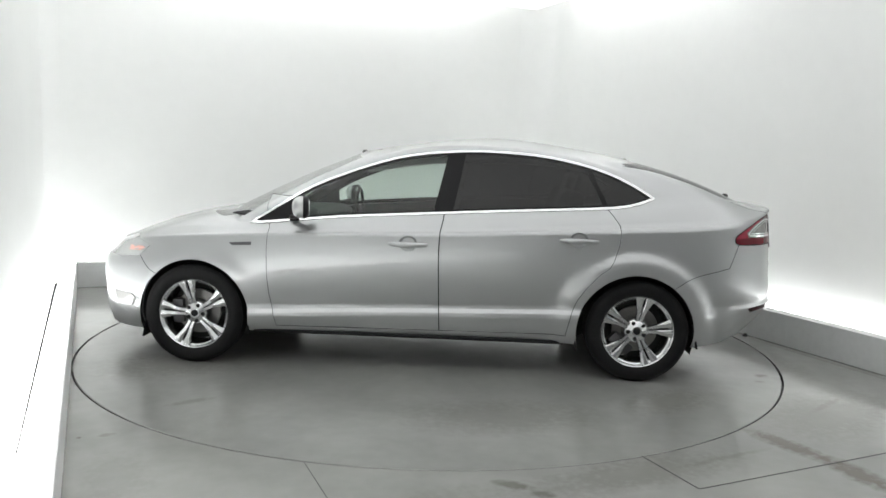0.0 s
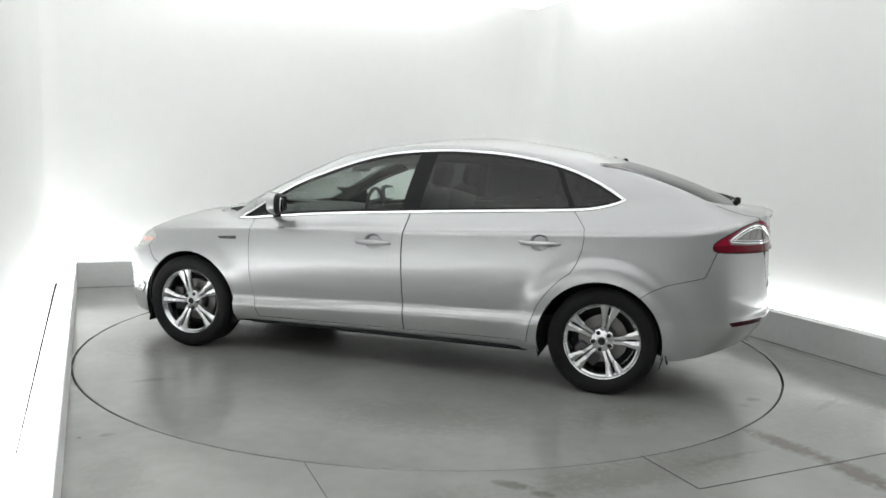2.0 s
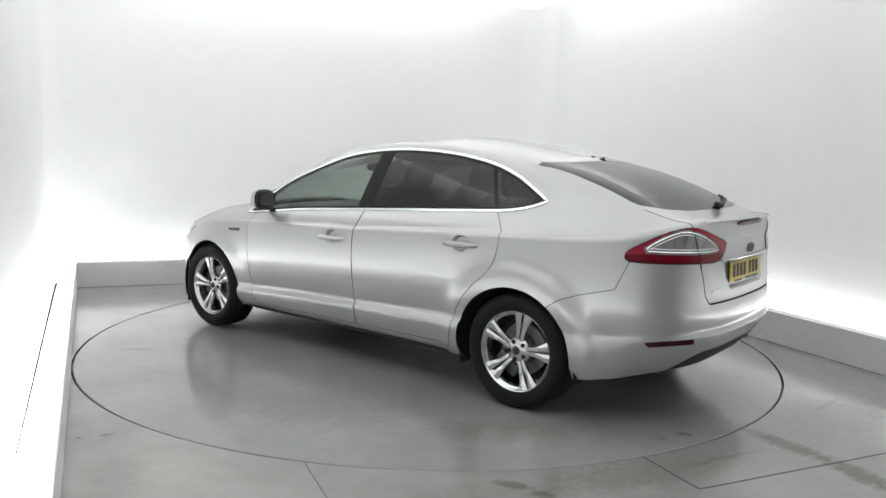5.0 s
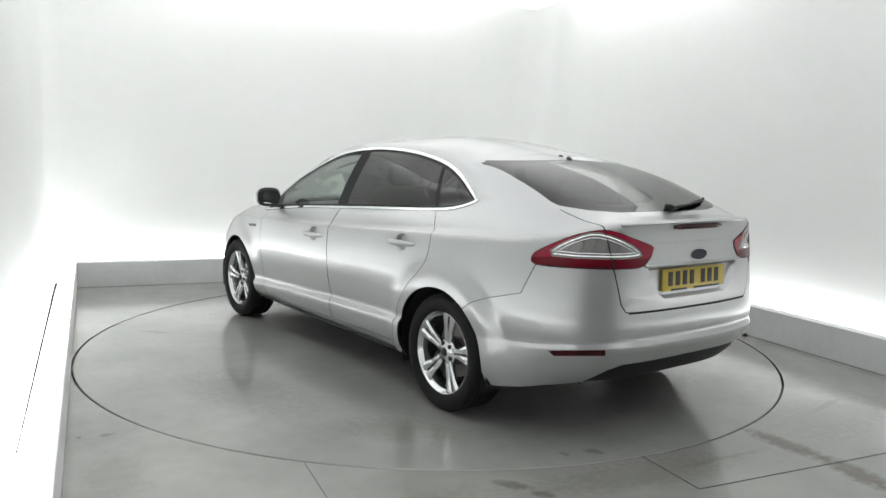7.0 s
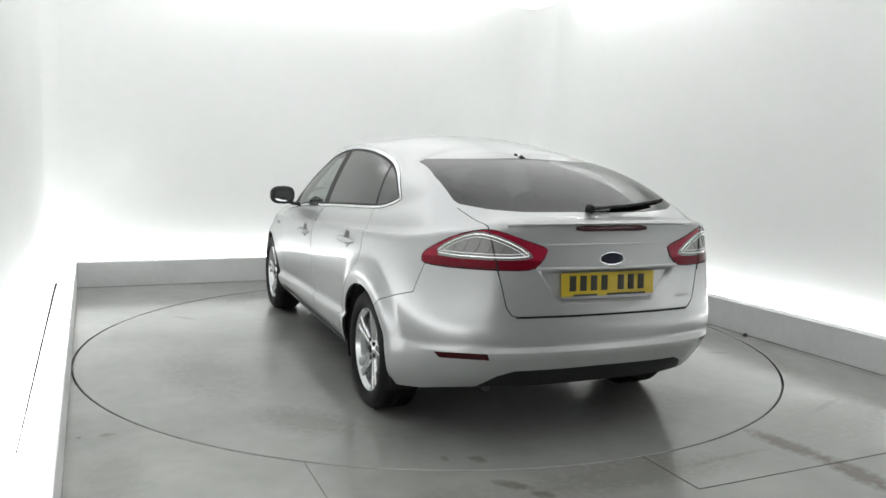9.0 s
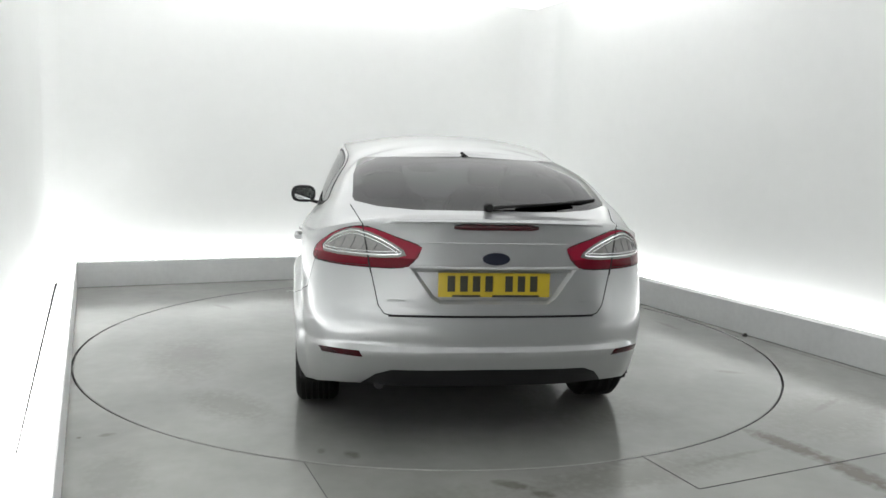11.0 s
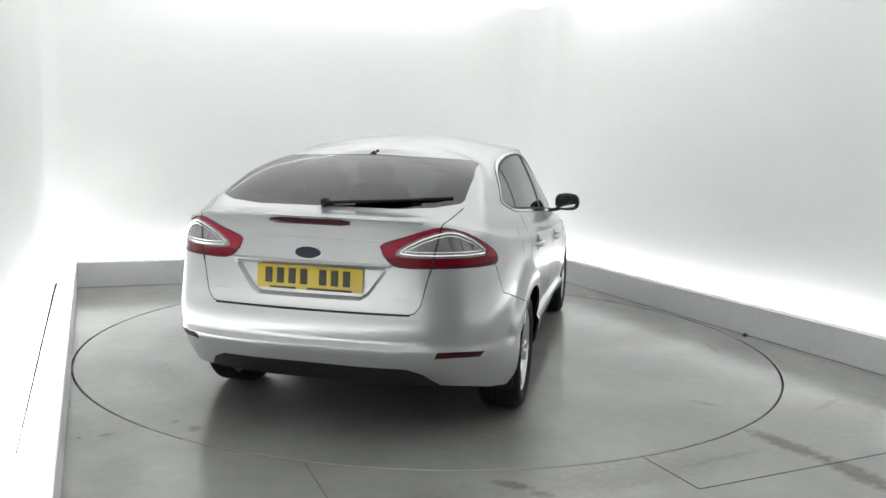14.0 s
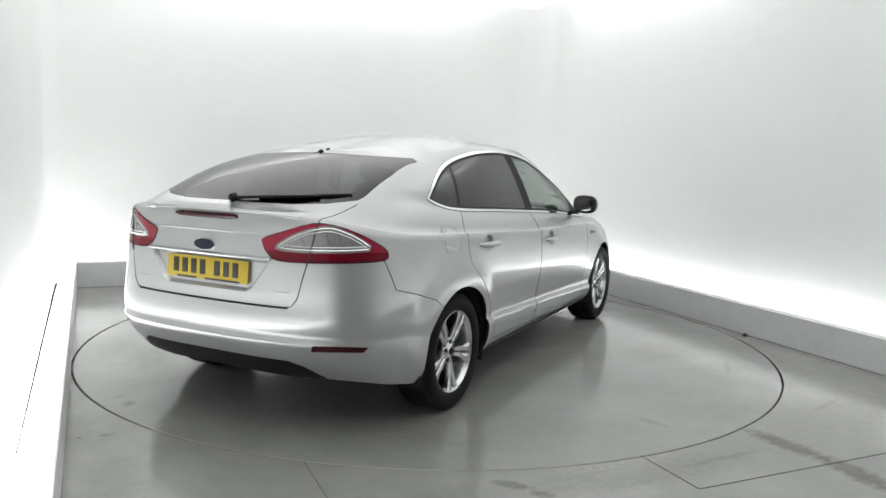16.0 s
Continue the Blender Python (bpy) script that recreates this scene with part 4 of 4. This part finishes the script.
# rear wiper
pivot = on_rear(.0, 1.150, .02)
arm = [on_rear(y, z, o) for y, z, o in ((.0, 1.148, .02), (-.05, 1.153, .035), (-.20, 1.163, .038), (-.36, 1.172, .036), (-.45, 1.176, .03))]
wiper = part("rear_wiper", tube(bmesh.new(), arm, [.016, .014, .011, .009, .006], 8, .7), BLACK_PLASTIC, CAR, "black rear wiper resting on the glass")
blade = [on_rear(y, z, .012) for y, z in ((-.14, 1.152), (-.25, 1.160), (-.38, 1.170), (-.50, 1.178), (-.585, 1.186))]
part("wiper_blade", tube(bmesh.new(), blade, [.006, .009, .010, .009, .006], 6), RUBBER, wiper, "black rubber blade")
part("wiper_cap", lathe(bmesh.new(), [(.0001, .03), (.016, .03), (.022, .022), (.024, 0)], Matrix.Translation(pivot) @ pose(0, 0, 0, 0, 0, 90), 20), BLACK_PLASTIC, wiper, "pivot cap")
# aerial, tailpipe, stubs
part("aerial", blob((.034, .018, .022), pose(-1.372, 0, 1.402, 0, -14, 0), 2.4, 8, 14), BLACK_PLASTIC, CAR, "short black roof aerial")
part("tailpipe", tube(bmesh.new(), [(-1.95, .50, .275), (-2.06, .50, .276), (-2.10, .50, .272)], [.022, .023, .024], 16), ALLOY_DARK, CAR, "dull steel tailpipe")
part("silencer", blob((.42, .9, .17), pose(-1.93, 0, .34), 3), LINER, CAR, "dark silencer box")
# fuel flap
flap = [on_side(-1.455 + .085 * math.copysign(abs(math.cos(a)) ** .5, math.cos(a)), .945 + .075 * math.copysign(abs(math.sin(a)) ** .5, math.sin(a)), .0015, -1) for a in (2 * math.pi * k / 28 for k in range(28))]
flap_bm = bmesh.new()
flap_bm.faces.new([flap_bm.verts.new(p) for p in flap])
part("fuel_flap", flap_bm, SILVER, CAR, "rounded fuel filler flap", False).modifiers.new("thickness", "SOLIDIFY").thickness = 0.003

# ---- inside of the car ----
TRIM_GREY = material("cabin_plastic", (0.06, 0.06, 0.062), 0.6, grain=0.1)
HEAD_LINING = material("head_lining", (0.32, 0.32, 0.31), 0.9, grain=0.06)


def seat(x, y, rear=False):
    wd = .52 if not rear else .58
    st = part("seat", blob((.55, wd, .17), pose(x, y, .54, 0, -6, 0), 4), SEAT_CLOTH, CAR, "dark grey cloth seat")
    part("backrest", blob((.15, wd - .02, .66), pose(x - .33, y, .86, 0, -18, 0), 4), SEAT_CLOTH, st, "dark cloth backrest")
    part("headrest", blob((.09, .27, .17), pose(x - .47, y, 1.255 if not rear else 1.20, 0, -14, 0), 3.4), SEAT_CLOTH, st, "dark cloth headrest")
    for q in (-.06, .06):
        part("headrest_post", tube(bmesh.new(), [(x - .40, y + q, 1.10), (x - .46, y + q, 1.25)], .006, 6), STEEL, st, "steel post")


seat(.22, .37), seat(.22, -.37)
seat(-.62, .42, True), seat(-.62, -.42, True)
part("dashboard", blob((.55, 1.42, .30), pose(.88, 0, .84), 4), TRIM_GREY, CAR, "dark grey dashboard")
part("cabin_floor", boxed((2.6, 1.5, .05), pose(-.2, 0, .40), .01), LINER, CAR, "dark carpeted floor")
part("parcel_shelf", boxed((.75, 1.25, .03), pose(-1.5, 0, 1.02, 0, -3, 0), .01), TRIM_GREY, CAR, "dark parcel shelf")
col = part("steering_wheel", lathe(bmesh.new(), [(.175 + .014 * math.cos(a), .014 * math.sin(a)) for a in (2 * math.pi * k / 10 for k in range(11))], pose(.56, -.37, .93) @ pose(0, 0, 0, 0, -25, 90), 36), BLACK_PLASTIC, CAR, "black steering wheel")
part("wheel_boss", blob((.05, .30, .10), pose(.575, -.37, .925, 0, -25, 0), 3), BLACK_PLASTIC, col, "black centre boss")
part("inside_mirror", blob((.03, .24, .065), pose(.50, 0, 1.28, 0, 10, 0), 3), BLACK_PLASTIC, CAR, "black inside mirror")
lining = bmesh.new()
rows = []
for x, z in ((.35, 1.37), (.05, 1.425), (-.3, 1.455), (-.7, 1.455), (-1.05, 1.425), (-1.38, 1.365)):
    rows.append([lining.verts.new((x, y, z - .10 * (abs(y) / .58) ** 2.5)) for y in (-.58, -.45, -.25, 0, .25, .45, .58)])
for p, q in zip(rows, rows[1:]):
    for j in range(6):
        lining.faces.new((p[j], p[j + 1], q[j + 1], q[j]))
part("head_lining", lining, HEAD_LINING, CAR, "pale grey roof lining").modifiers.new("thickness", "SOLIDIFY").thickness = 0.01


# ---- what moves ----
def motions():
    rows = []
    spin = []
    for k in range(33):
        t = 0.5 * k
        turn = pose(CENTRE.x, CENTRE.y, 0, 0, 0, 176.95 - 7.128 * t)
        rows.append((t, turn @ pose(0.0593, 0.0271, 0)))
        spin.append((t, turn))
    walk(CAR, rows)
    walk(turntable, spin)


motions()
